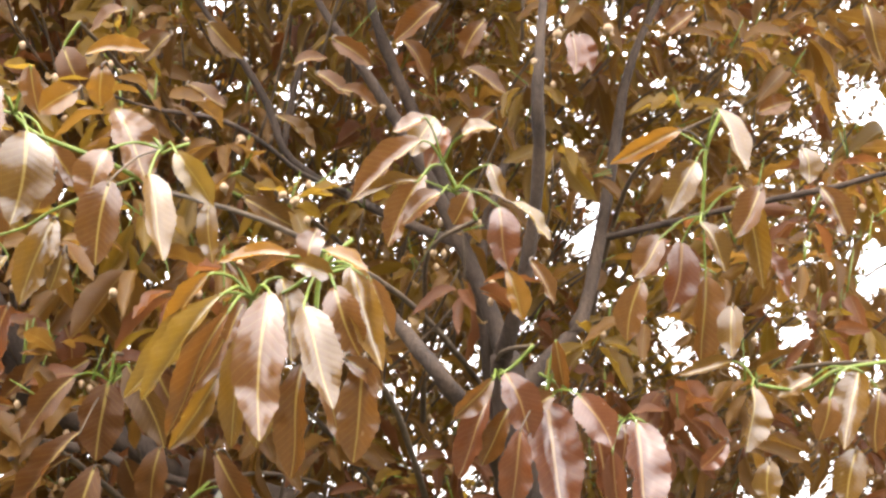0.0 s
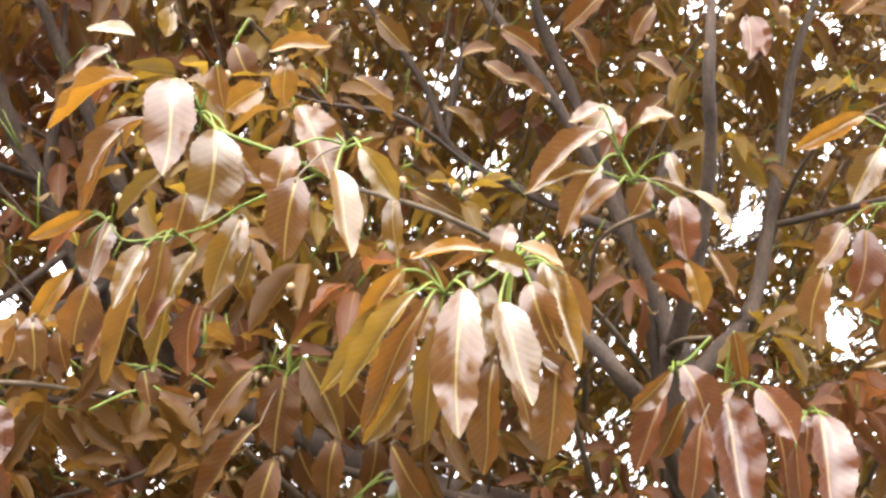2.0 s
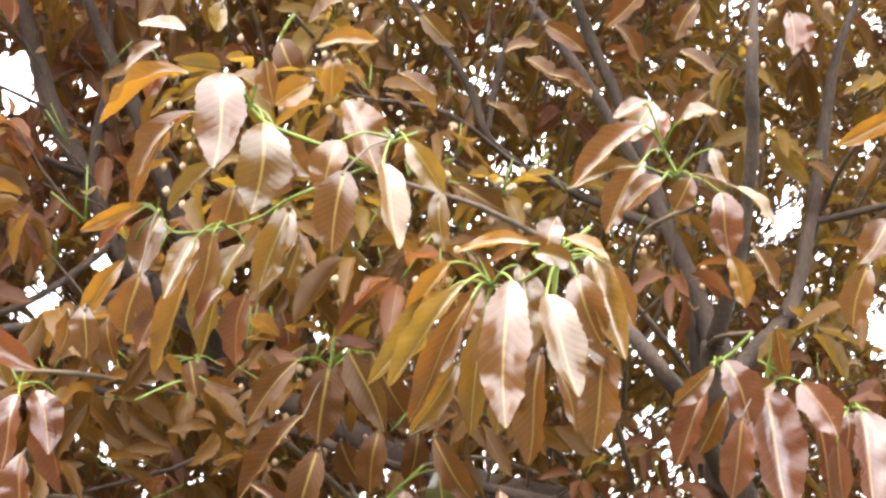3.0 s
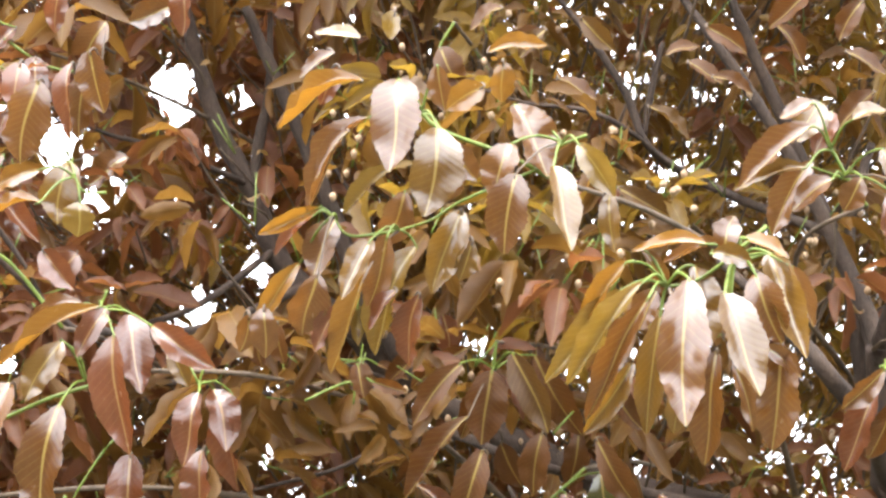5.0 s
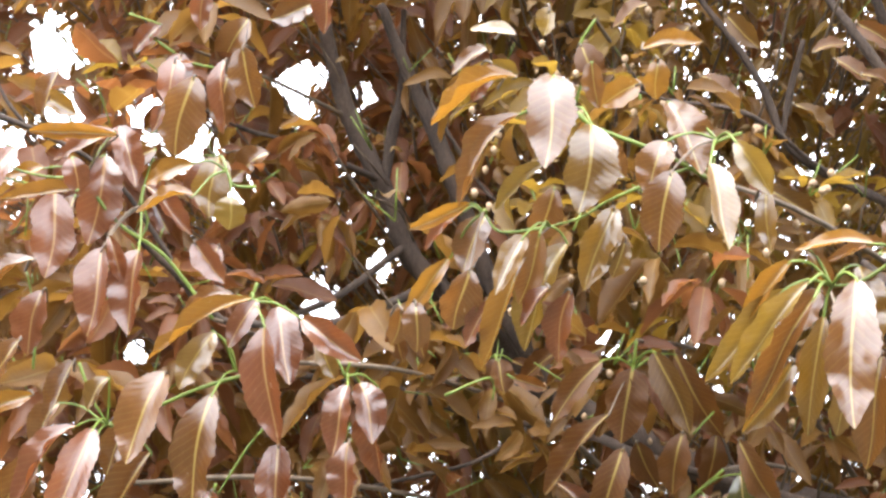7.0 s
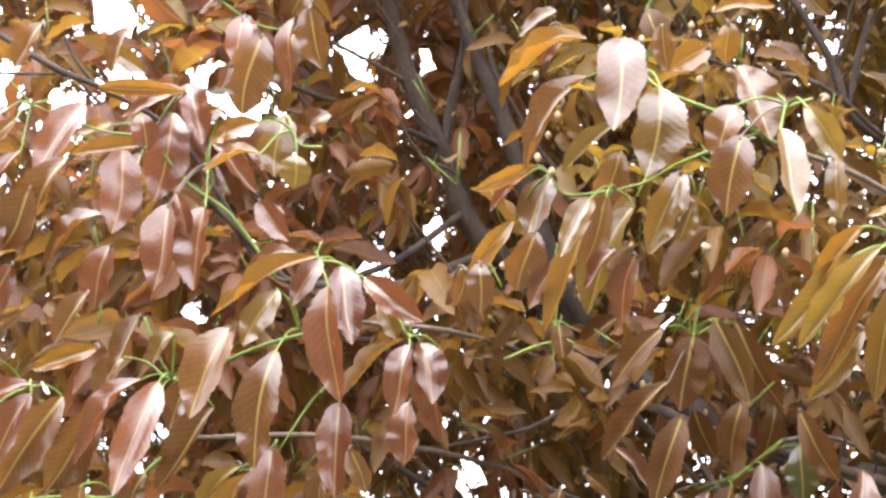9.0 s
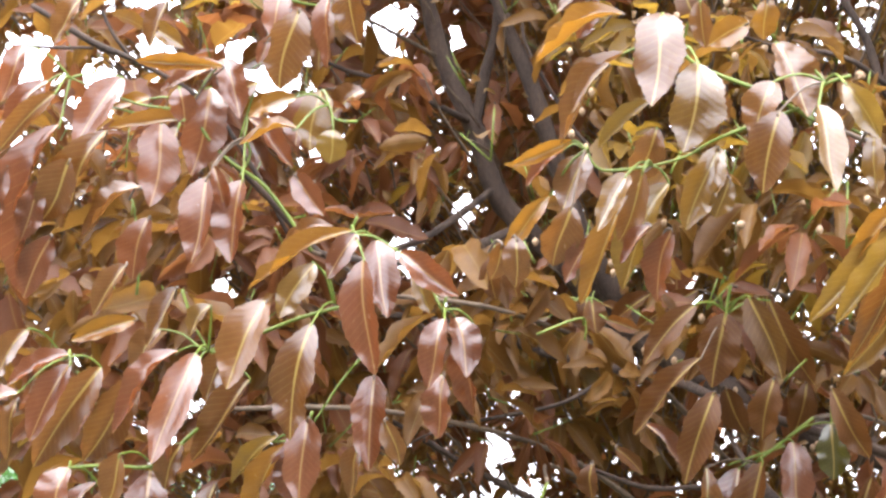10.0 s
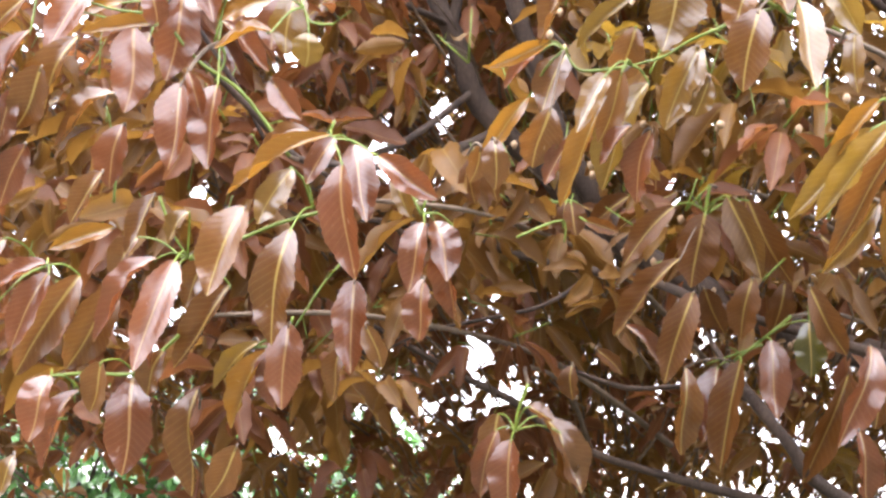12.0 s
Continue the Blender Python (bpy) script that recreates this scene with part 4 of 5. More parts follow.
leaf(ll, (-0.958, 1.197, 1.962), (-0.953, 1.212, 1.923), 0.031, -19, RED, (-0.979, 1.257, 1.956))
leaf(ll, (-1.065, 1.242, 1.990), (-1.092, 1.209, 1.892), 0.040, -16, RED, (-1.108, 1.203, 1.976))
leaf(ll, (-1.031, 1.255, 1.969), (-1.082, 1.250, 1.953), 0.023, 9, AMBER, (-0.979, 1.257, 1.956))
leaf(ll, (-0.952, 1.209, 1.928), (-1.041, 1.197, 1.915), 0.019, -0, AMBER, (-0.979, 1.257, 1.956))
leaf(ll, (-0.851, 1.274, 1.978), (-0.907, 1.271, 1.953), 0.027, -9, AMBER, (-0.828, 1.309, 1.980))
leaf(ll, (-0.837, 1.257, 1.935), (-0.903, 1.251, 1.913), 0.021, 27, AMBER, (-0.828, 1.309, 1.980))
leaf(ll, (-0.921, 1.294, 1.959), (-0.866, 1.317, 1.906), 0.025, -14, RED, (-0.917, 1.285, 1.932))
leaf(ll, (-0.848, 1.326, 2.004), (-0.851, 1.325, 1.929), 0.047, -22, OLIVE, (-0.828, 1.309, 1.980))
leaf(ll, (-0.816, 1.306, 1.949), (-0.820, 1.316, 1.912), 0.039, -11, YELLOW, (-0.828, 1.309, 1.980))
leaf(ll, (-0.870, 1.332, 1.902), (-0.834, 1.349, 1.858), 0.032, 9, RED, (-0.919, 1.431, 1.917))
leaf(ll, (-0.921, 1.224, 1.867), (-0.926, 1.226, 1.769), 0.044, 12, RED, (-0.917, 1.285, 1.932))
leaf(ll, (-0.892, 1.251, 1.872), (-0.891, 1.250, 1.776), 0.045, 15, RED, (-0.917, 1.285, 1.932))
leaf(ll, (-0.916, 1.224, 1.881), (-0.904, 1.244, 1.832), 0.020, -16, RED, (-0.917, 1.285, 1.932))
leaf(ll, (-0.996, 1.237, 1.822), (-1.014, 1.253, 1.752), 0.042, -10, RED, (-1.061, 1.344, 1.832))
leaf(ll, (-0.997, 1.214, 1.851), (-1.063, 1.212, 1.787), 0.036, 27, BROWN, (-1.097, 1.343, 1.869))
leaf(ll, (-1.103, 1.261, 1.855), (-1.124, 1.245, 1.803), 0.014, 10, OLIVE, (-1.198, 1.376, 1.872))
leaf(ll, (-1.140, 1.207, 1.974), (-1.182, 1.188, 1.895), 0.030, 9, RED, (-1.108, 1.203, 1.976))
leaf(ll, (-1.092, 1.161, 1.944), (-1.161, 1.162, 1.868), 0.027, -22, BROWN, (-1.108, 1.203, 1.976))
leaf(ll, (-1.145, 1.160, 2.001), (-1.158, 1.154, 1.930), 0.028, -20, RED, (-1.108, 1.203, 1.976))
leaf(ll, (-1.108, 1.199, 1.919), (-1.143, 1.225, 1.726), 0.055, 15, RED, (-1.108, 1.203, 1.976))
leaf(ll, (-1.046, 1.203, 1.913), (-1.096, 1.221, 1.800), 0.046, 2, BROWN, (-1.135, 1.325, 1.928))
leaf(ll, (-1.101, 1.174, 1.843), (-1.119, 1.181, 1.777), 0.034, -26, RED, (-1.191, 1.283, 1.860))
leaf(ll, (-0.882, 1.256, 2.098), (-0.882, 1.256, 2.039), 0.033, -17, RED, (-0.951, 1.377, 2.140))
leaf(ll, (-0.809, 1.239, 2.088), (-0.809, 1.256, 2.004), 0.025, 25, RED, (-0.859, 1.338, 2.112))
leaf(ll, (-0.841, 1.231, 2.066), (-0.863, 1.251, 1.979), 0.055, -26, BROWN, (-0.912, 1.367, 2.104))
leaf(ll, (-0.864, 1.214, 2.026), (-0.877, 1.219, 1.997), 0.017, -0, RED, (-0.926, 1.318, 2.060))
leaf(ll, (-1.100, 1.210, 1.790), (-1.132, 1.221, 1.719), 0.040, -20, RED, (-1.182, 1.314, 1.799))
leaf(ll, (-1.064, 1.169, 1.868), (-1.100, 1.186, 1.801), 0.047, -20, BROWN, (-1.141, 1.273, 1.883))
leaf(ll, (-1.145, 1.169, 1.861), (-1.177, 1.180, 1.790), 0.040, -22, RED, (-1.232, 1.274, 1.873))
leaf(ll, (-1.054, 1.359, 1.967), (-1.081, 1.383, 1.901), 0.045, 27, BROWN, (-1.058, 1.373, 1.993))
leaf(ll, (-0.969, 1.388, 2.036), (-1.013, 1.390, 2.007), 0.033, -18, BROWN, (-0.991, 1.403, 1.967))
leaf(ll, (-0.810, 1.277, 2.118), (-0.801, 1.309, 2.055), 0.039, 6, BROWN, (-0.858, 1.388, 2.156))
leaf(ll, (-0.977, 1.176, 2.054), (-0.999, 1.189, 2.006), 0.033, 17, BROWN, (-1.048, 1.270, 2.086))
leaf(ll, (-1.076, 1.157, 2.056), (-1.108, 1.162, 2.005), 0.032, -4, BROWN, (-1.152, 1.253, 2.089))
leaf(ll, (-1.023, 1.206, 2.040), (-0.985, 1.235, 2.024), 0.026, 10, OLIVE, (-1.075, 1.305, 2.072))

# brown leaves hanging inside the crown
m1 = shoot([(-0.408, 1.668, 1.863), (-0.410, 1.671, 1.845), (-0.412, 1.674, 1.826)], "brown leaves hanging inside the crown")
twig(m1, (-0.408, 1.668, 1.863))
side_stem(m1, [(-0.313, 1.720, 1.783), (-0.339, 1.717, 1.752)])
side_stem(m1, [(-0.636, 1.599, 1.773), (-0.583, 1.614, 1.800), (-0.579, 1.621, 1.773)])
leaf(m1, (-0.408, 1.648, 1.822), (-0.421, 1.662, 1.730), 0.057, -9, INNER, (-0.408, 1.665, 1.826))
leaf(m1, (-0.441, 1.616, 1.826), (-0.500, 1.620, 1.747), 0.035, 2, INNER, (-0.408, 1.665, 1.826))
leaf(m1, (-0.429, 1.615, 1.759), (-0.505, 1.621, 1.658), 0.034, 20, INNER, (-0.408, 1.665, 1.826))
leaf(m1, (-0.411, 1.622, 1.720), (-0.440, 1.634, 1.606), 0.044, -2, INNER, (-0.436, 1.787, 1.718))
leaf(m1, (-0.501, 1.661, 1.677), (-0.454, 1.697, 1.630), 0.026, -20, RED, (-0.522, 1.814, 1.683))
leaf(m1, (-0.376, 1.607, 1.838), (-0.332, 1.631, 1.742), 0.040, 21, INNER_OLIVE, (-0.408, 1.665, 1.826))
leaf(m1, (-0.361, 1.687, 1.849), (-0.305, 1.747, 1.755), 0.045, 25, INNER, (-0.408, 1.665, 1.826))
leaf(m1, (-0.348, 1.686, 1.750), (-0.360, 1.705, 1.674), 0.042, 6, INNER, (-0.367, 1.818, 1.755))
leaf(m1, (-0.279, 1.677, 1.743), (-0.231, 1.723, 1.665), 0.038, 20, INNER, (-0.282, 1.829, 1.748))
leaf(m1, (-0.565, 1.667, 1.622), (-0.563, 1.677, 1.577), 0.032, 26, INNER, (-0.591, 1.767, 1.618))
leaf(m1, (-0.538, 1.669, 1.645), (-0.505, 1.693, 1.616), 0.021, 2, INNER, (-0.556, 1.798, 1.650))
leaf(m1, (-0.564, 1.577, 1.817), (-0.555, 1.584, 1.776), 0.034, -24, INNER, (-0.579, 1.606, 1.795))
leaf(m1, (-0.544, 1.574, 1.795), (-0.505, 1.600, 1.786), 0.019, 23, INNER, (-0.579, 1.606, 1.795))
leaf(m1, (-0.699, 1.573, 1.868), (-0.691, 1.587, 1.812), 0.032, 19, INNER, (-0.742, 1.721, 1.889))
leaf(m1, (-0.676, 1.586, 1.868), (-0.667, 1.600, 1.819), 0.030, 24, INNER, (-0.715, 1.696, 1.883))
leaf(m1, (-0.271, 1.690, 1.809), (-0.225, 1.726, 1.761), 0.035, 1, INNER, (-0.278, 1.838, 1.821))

# rust-brown leaves in the shade of the crown
m2 = shoot([(-0.447, 1.867, 1.916), (-0.452, 1.873, 1.892), (-0.448, 1.879, 1.869)], "rust-brown leaves in the shade of the crown")
twig(m2, (-0.447, 1.867, 1.916))
side_stem(m2, [(-0.522, 1.847, 1.961), (-0.524, 1.852, 1.941)])
side_stem(m2, [(-0.688, 1.852, 1.872), (-0.644, 1.857, 1.869)])
side_stem(m2, [(-0.514, 1.893, 1.790), (-0.474, 1.893, 1.807), (-0.448, 1.888, 1.838)])
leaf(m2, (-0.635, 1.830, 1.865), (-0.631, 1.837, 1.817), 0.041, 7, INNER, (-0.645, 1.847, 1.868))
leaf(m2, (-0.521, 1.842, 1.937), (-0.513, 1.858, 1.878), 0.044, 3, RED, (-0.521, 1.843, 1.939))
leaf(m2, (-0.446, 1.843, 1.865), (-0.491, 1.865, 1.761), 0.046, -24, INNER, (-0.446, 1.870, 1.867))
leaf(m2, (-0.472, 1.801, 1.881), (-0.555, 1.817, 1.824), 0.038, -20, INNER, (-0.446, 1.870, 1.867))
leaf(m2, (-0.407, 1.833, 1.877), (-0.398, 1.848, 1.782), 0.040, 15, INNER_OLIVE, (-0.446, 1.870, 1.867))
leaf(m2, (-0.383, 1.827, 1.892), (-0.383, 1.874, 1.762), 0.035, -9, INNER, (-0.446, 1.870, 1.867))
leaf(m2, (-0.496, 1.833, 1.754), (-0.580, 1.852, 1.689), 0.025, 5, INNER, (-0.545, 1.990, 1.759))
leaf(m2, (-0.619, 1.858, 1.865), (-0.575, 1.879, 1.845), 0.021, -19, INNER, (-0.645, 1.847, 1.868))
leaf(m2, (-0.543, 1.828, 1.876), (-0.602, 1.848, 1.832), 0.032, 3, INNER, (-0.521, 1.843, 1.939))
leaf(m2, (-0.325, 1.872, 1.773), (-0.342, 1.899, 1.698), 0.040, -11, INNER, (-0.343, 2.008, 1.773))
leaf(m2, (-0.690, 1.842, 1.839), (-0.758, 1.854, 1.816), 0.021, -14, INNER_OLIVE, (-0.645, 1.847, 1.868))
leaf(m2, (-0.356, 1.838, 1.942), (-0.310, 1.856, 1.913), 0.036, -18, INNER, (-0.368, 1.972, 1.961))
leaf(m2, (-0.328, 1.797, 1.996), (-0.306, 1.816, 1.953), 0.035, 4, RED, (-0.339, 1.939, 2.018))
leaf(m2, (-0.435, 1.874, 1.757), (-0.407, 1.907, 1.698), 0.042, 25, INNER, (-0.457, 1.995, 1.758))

# reddish leaves high at the outer crown
m3 = shoot([(-1.172, 1.673, 2.319), (-1.106, 1.698, 2.281), (-1.033, 1.717, 2.277)], "reddish leaves high at the outer crown")
twig(m3, (-1.172, 1.673, 2.319))
side_stem(m3, [(-1.204, 1.657, 2.350), (-1.155, 1.672, 2.336)])
side_stem(m3, [(-1.083, 1.735, 2.160), (-1.075, 1.741, 2.144)])
leaf(m3, (-1.102, 1.649, 2.277), (-1.103, 1.649, 2.197), 0.047, -11, RED, (-1.168, 1.751, 2.305))
leaf(m3, (-1.043, 1.700, 2.277), (-1.058, 1.722, 2.176), 0.045, -7, BROWN, (-1.028, 1.708, 2.273))
leaf(m3, (-1.158, 1.678, 2.338), (-1.197, 1.674, 2.293), 0.034, -10, RED, (-1.239, 1.805, 2.388))
leaf(m3, (-1.054, 1.612, 2.374), (-1.063, 1.628, 2.303), 0.034, -18, RED, (-1.098, 1.699, 2.406))
leaf(m3, (-0.868, 1.645, 2.379), (-0.884, 1.669, 2.306), 0.043, 21, RED, (-0.913, 1.746, 2.412))
leaf(m3, (-1.031, 1.714, 2.357), (-1.078, 1.731, 2.284), 0.051, -14, BROWN, (-1.028, 1.708, 2.273))
leaf(m3, (-1.048, 1.693, 2.128), (-1.063, 1.693, 2.048), 0.058, -6, RED, (-1.070, 1.732, 2.143))
leaf(m3, (-1.105, 1.730, 2.133), (-1.200, 1.727, 2.095), 0.030, -3, AMBER, (-1.070, 1.732, 2.143))
leaf(m3, (-1.034, 1.714, 1.998), (-1.066, 1.719, 1.949), 0.050, -12, RED, (-1.085, 1.807, 2.014))
leaf(m3, (-1.142, 1.728, 2.213), (-1.198, 1.733, 2.189), 0.045, -28, BROWN, (-1.070, 1.732, 2.143))
leaf(m3, (-0.990, 1.752, 2.154), (-1.055, 1.762, 2.115), 0.050, -4, BROWN, (-1.070, 1.732, 2.143))
leaf(m3, (-1.151, 1.771, 2.031), (-1.183, 1.749, 2.087), 0.033, 3, RED, (-1.231, 1.891, 2.071))
leaf(m3, (-0.899, 1.680, 2.362), (-0.979, 1.684, 2.341), 0.045, -28, BROWN, (-0.960, 1.791, 2.407))

# scattered olive and amber leaves high in the crown
n1 = shoot([(-0.262, 1.683, 2.105), (-0.292, 1.683, 2.090), (-0.259, 1.692, 2.073)], "scattered olive and amber leaves high in the crown")
twig(n1, (-0.262, 1.683, 2.105))
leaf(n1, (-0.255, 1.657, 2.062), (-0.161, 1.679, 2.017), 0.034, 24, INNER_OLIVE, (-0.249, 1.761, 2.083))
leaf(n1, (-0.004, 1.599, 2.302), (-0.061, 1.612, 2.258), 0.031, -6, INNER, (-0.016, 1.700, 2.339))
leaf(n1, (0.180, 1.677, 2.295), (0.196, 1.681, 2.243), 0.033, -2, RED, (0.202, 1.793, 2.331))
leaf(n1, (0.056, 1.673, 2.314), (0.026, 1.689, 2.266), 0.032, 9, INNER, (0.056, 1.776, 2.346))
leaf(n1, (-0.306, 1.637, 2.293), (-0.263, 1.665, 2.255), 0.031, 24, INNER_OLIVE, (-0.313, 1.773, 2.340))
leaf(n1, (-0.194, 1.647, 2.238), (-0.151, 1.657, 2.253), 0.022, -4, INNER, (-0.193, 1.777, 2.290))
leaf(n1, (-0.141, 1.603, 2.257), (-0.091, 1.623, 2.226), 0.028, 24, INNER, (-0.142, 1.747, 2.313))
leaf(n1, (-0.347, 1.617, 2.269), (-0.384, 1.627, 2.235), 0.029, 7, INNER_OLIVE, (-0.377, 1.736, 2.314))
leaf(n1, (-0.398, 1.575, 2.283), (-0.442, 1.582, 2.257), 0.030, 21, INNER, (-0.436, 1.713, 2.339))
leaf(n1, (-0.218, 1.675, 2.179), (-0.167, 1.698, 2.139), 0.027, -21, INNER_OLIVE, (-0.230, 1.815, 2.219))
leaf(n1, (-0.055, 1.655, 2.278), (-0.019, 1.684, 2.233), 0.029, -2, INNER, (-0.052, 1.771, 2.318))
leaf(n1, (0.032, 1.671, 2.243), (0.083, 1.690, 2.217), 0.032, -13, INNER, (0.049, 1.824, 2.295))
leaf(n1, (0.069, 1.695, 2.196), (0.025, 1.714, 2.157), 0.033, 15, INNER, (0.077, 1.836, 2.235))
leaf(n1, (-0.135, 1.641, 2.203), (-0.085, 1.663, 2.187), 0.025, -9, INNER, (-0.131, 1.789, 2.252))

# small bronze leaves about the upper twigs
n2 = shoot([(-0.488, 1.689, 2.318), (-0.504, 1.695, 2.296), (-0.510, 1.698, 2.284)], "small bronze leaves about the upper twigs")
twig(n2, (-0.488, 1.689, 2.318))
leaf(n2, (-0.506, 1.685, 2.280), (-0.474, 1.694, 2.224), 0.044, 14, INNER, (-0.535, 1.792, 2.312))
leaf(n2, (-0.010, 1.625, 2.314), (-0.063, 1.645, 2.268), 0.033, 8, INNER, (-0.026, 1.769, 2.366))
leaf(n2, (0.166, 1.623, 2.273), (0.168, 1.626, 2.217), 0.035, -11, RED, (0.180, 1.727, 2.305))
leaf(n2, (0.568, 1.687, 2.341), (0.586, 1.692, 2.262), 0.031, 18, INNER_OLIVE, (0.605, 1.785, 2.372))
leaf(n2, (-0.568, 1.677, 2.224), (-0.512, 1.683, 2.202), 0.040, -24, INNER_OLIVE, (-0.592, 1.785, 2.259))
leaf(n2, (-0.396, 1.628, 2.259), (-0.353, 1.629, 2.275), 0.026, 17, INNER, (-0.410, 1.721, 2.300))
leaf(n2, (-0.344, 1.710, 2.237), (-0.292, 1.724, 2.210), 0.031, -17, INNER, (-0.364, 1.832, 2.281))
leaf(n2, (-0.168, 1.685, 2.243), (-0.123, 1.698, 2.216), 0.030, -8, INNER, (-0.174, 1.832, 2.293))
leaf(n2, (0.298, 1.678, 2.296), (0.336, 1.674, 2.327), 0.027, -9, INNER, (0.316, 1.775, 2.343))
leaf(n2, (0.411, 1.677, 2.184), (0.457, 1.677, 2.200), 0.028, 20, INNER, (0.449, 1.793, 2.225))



def bud(place, radius):
    """A round cream bud with a pinched tip on a short stalk."""
    v, f = tube([(0, 0, -1.9, 0.22), (0, 0, -1.0, 0.3), (0, 0, -0.75, 0.7), (0, 0, -0.1, 1.0), (0, 0, 0.6, 0.8), (0, 0, 1.05, 0.25)], 8, 0.0, 2)
    m = pose(*place, PICK.uniform(-50, 50), PICK.uniform(-50, 50), 0) @ Matrix.Scale(radius, 4)
    part("bud", mesh_from("bud", [m @ p for p in v], f, None, BUD), tree, "round cream bud")


bud((-0.233, 1.384, 1.989), 0.0048)
bud((-0.264, 1.691, 2.152), 0.0054)
bud((-0.317, 1.591, 2.116), 0.0039)
bud((-0.149, 1.440, 1.969), 0.0045)
bud((-0.172, 1.528, 2.019), 0.0048)
bud((0.211, 1.609, 2.273), 0.0068)
bud((0.154, 1.698, 2.305), 0.0066)
bud((-0.381, 1.534, 1.909), 0.0053)
bud((0.122, 1.704, 2.268), 0.0048)
bud((-0.188, 1.529, 2.026), 0.0048)
bud((-0.177, 1.550, 2.023), 0.0054)
bud((-0.268, 1.701, 2.157), 0.0054)
bud((-0.395, 1.626, 1.929), 0.0056)
bud((-0.270, 1.724, 1.951), 0.0052)
bud((-0.118, 1.862, 2.356), 0.0053)
bud((-0.112, 1.866, 2.344), 0.0053)
bud((-0.013, 1.755, 2.015), 0.0048)
bud((-0.089, 1.887, 2.272), 0.0046)


# ---- the rest of the crown ----
HOLLOW, HOLLOW_REACH = np.array((-0.1, 2.45, 1.62)), np.array((0.85, 0.75, 0.5))
CENTRE, REACH = np.array((-0.75, 3.4, 2.5)), np.array((2.9, 1.65, 1.9))
# the middle of the camera's path; openings widen from near it, fitted to its view
CAM_MID = np.array((-0.08, -0.02, 1.54))
GAPS, THIN = [], []


def spread(x, y, z, radius):
    """A cone through the foliage from near the camera, fitted to its view: start, way and how fast it widens."""
    start = np.array((-0.13, -0.04, 1.53)) if x < -0.5 else np.array((-0.04, 0.0, 1.553))
    way = np.array((x, y, z)) - start
    reach = np.linalg.norm(way)
    return (*start, *(way / reach), radius / reach)


def opening(x, y, z, radius):
    GAPS.append(spread(x, y, z, radius))


def thin_stretch(x, y, z, radius):
    THIN.append(spread(x, y, z, radius))


opening(-1.22, 2.33, 2.49, 0.078)
opening(-1.08, 2.36, 2.48, 0.043)
opening(-1.43, 2.31, 2.36, 0.076)
opening(-1.35, 2.35, 2.27, 0.062)
opening(-1.17, 2.45, 2.06, 0.050)
opening(-1.06, 2.45, 2.15, 0.036)
opening(0.29, 2.64, 2.33, 0.022)
opening(0.28, 2.66, 2.28, 0.025)
opening(0.46, 2.72, 2.09, 0.029)
opening(0.84, 2.54, 2.52, 0.067)
opening(0.57, 2.52, 2.57, 0.027)
opening(0.85, 2.62, 2.21, 0.062)
opening(0.69, 2.65, 2.08, 0.034)
opening(-1.86, 2.07, 2.34, 0.067)
opening(-1.73, 2.13, 2.29, 0.067)
opening(-1.63, 2.15, 2.38, 0.050)
opening(-1.47, 2.21, 2.38, 0.062)
opening(-1.86, 2.11, 2.15, 0.045)
opening(-1.49, 2.30, 1.94, 0.034)
opening(-0.96, 2.53, 1.68, 0.022)
opening(-1.03, 2.52, 1.59, 0.011)
opening(-0.90, 2.56, 1.62, 0.011)
opening(-1.24, 2.47, 1.43, 0.013)
opening(-1.33, 2.43, 1.47, 0.013)
opening(-1.08, 2.52, 1.50, 0.018)
opening(-1.20, 2.46, 1.57, 0.010)
opening(-1.13, 2.51, 1.41, 0.012)
opening(-1.27, 2.42, 1.72, 0.012)
opening(-1.29, 2.40, 1.81, 0.010)
opening(-1.13, 2.44, 1.89, 0.012)
opening(-1.19, 2.45, 1.72, 0.010)
opening(-1.43, 2.41, 1.42, 0.012)
opening(-0.62, 2.61, 2.03, 0.027)
opening(-1.67, 2.14, 2.50, 0.078)
opening(-1.88, 2.24, 1.52, 0.047)
opening(-1.68, 2.33, 1.36, 0.045)
opening(-1.52, 2.33, 1.70, 0.020)


# stretches thinned along the camera's view so that the sky shows in specks
thin_stretch(-0.95, 2.54, 1.63, 0.157)
thin_stretch(-1.25, 2.41, 1.81, 0.067)
thin_stretch(-1.08, 2.61, 1.88, 0.123)
thin_stretch(0.31, 2.60, 2.26, 0.078)
thin_stretch(-1.12, 2.39, 2.34, 0.090)
thin_stretch(0.44, 2.66, 2.06, 0.078)
thin_stretch(-0.38, 2.68, 2.12, 0.078)
thin_stretch(-0.39, 2.47, 2.69, 0.067)
thin_stretch(-0.62, 2.61, 2.04, 0.056)
thin_stretch(-1.11, 2.40, 2.13, 0.067)
thin_stretch(0.01, 2.74, 1.85, 0.067)
thin_stretch(-1.18, 2.46, 1.67, 0.078)
thin_stretch(-1.30, 2.45, 1.46, 0.134)
thin_stretch(-1.55, 2.36, 1.43, 0.101)


GAPS, THIN, LIMB_SPOTS = np.array(GAPS), np.array(THIN), np.array([spread(*p, 0.036) for p in BARE])
LIMB_REACH = np.linalg.norm(np.array(BARE) - LIMB_SPOTS[:, :3], axis=1)


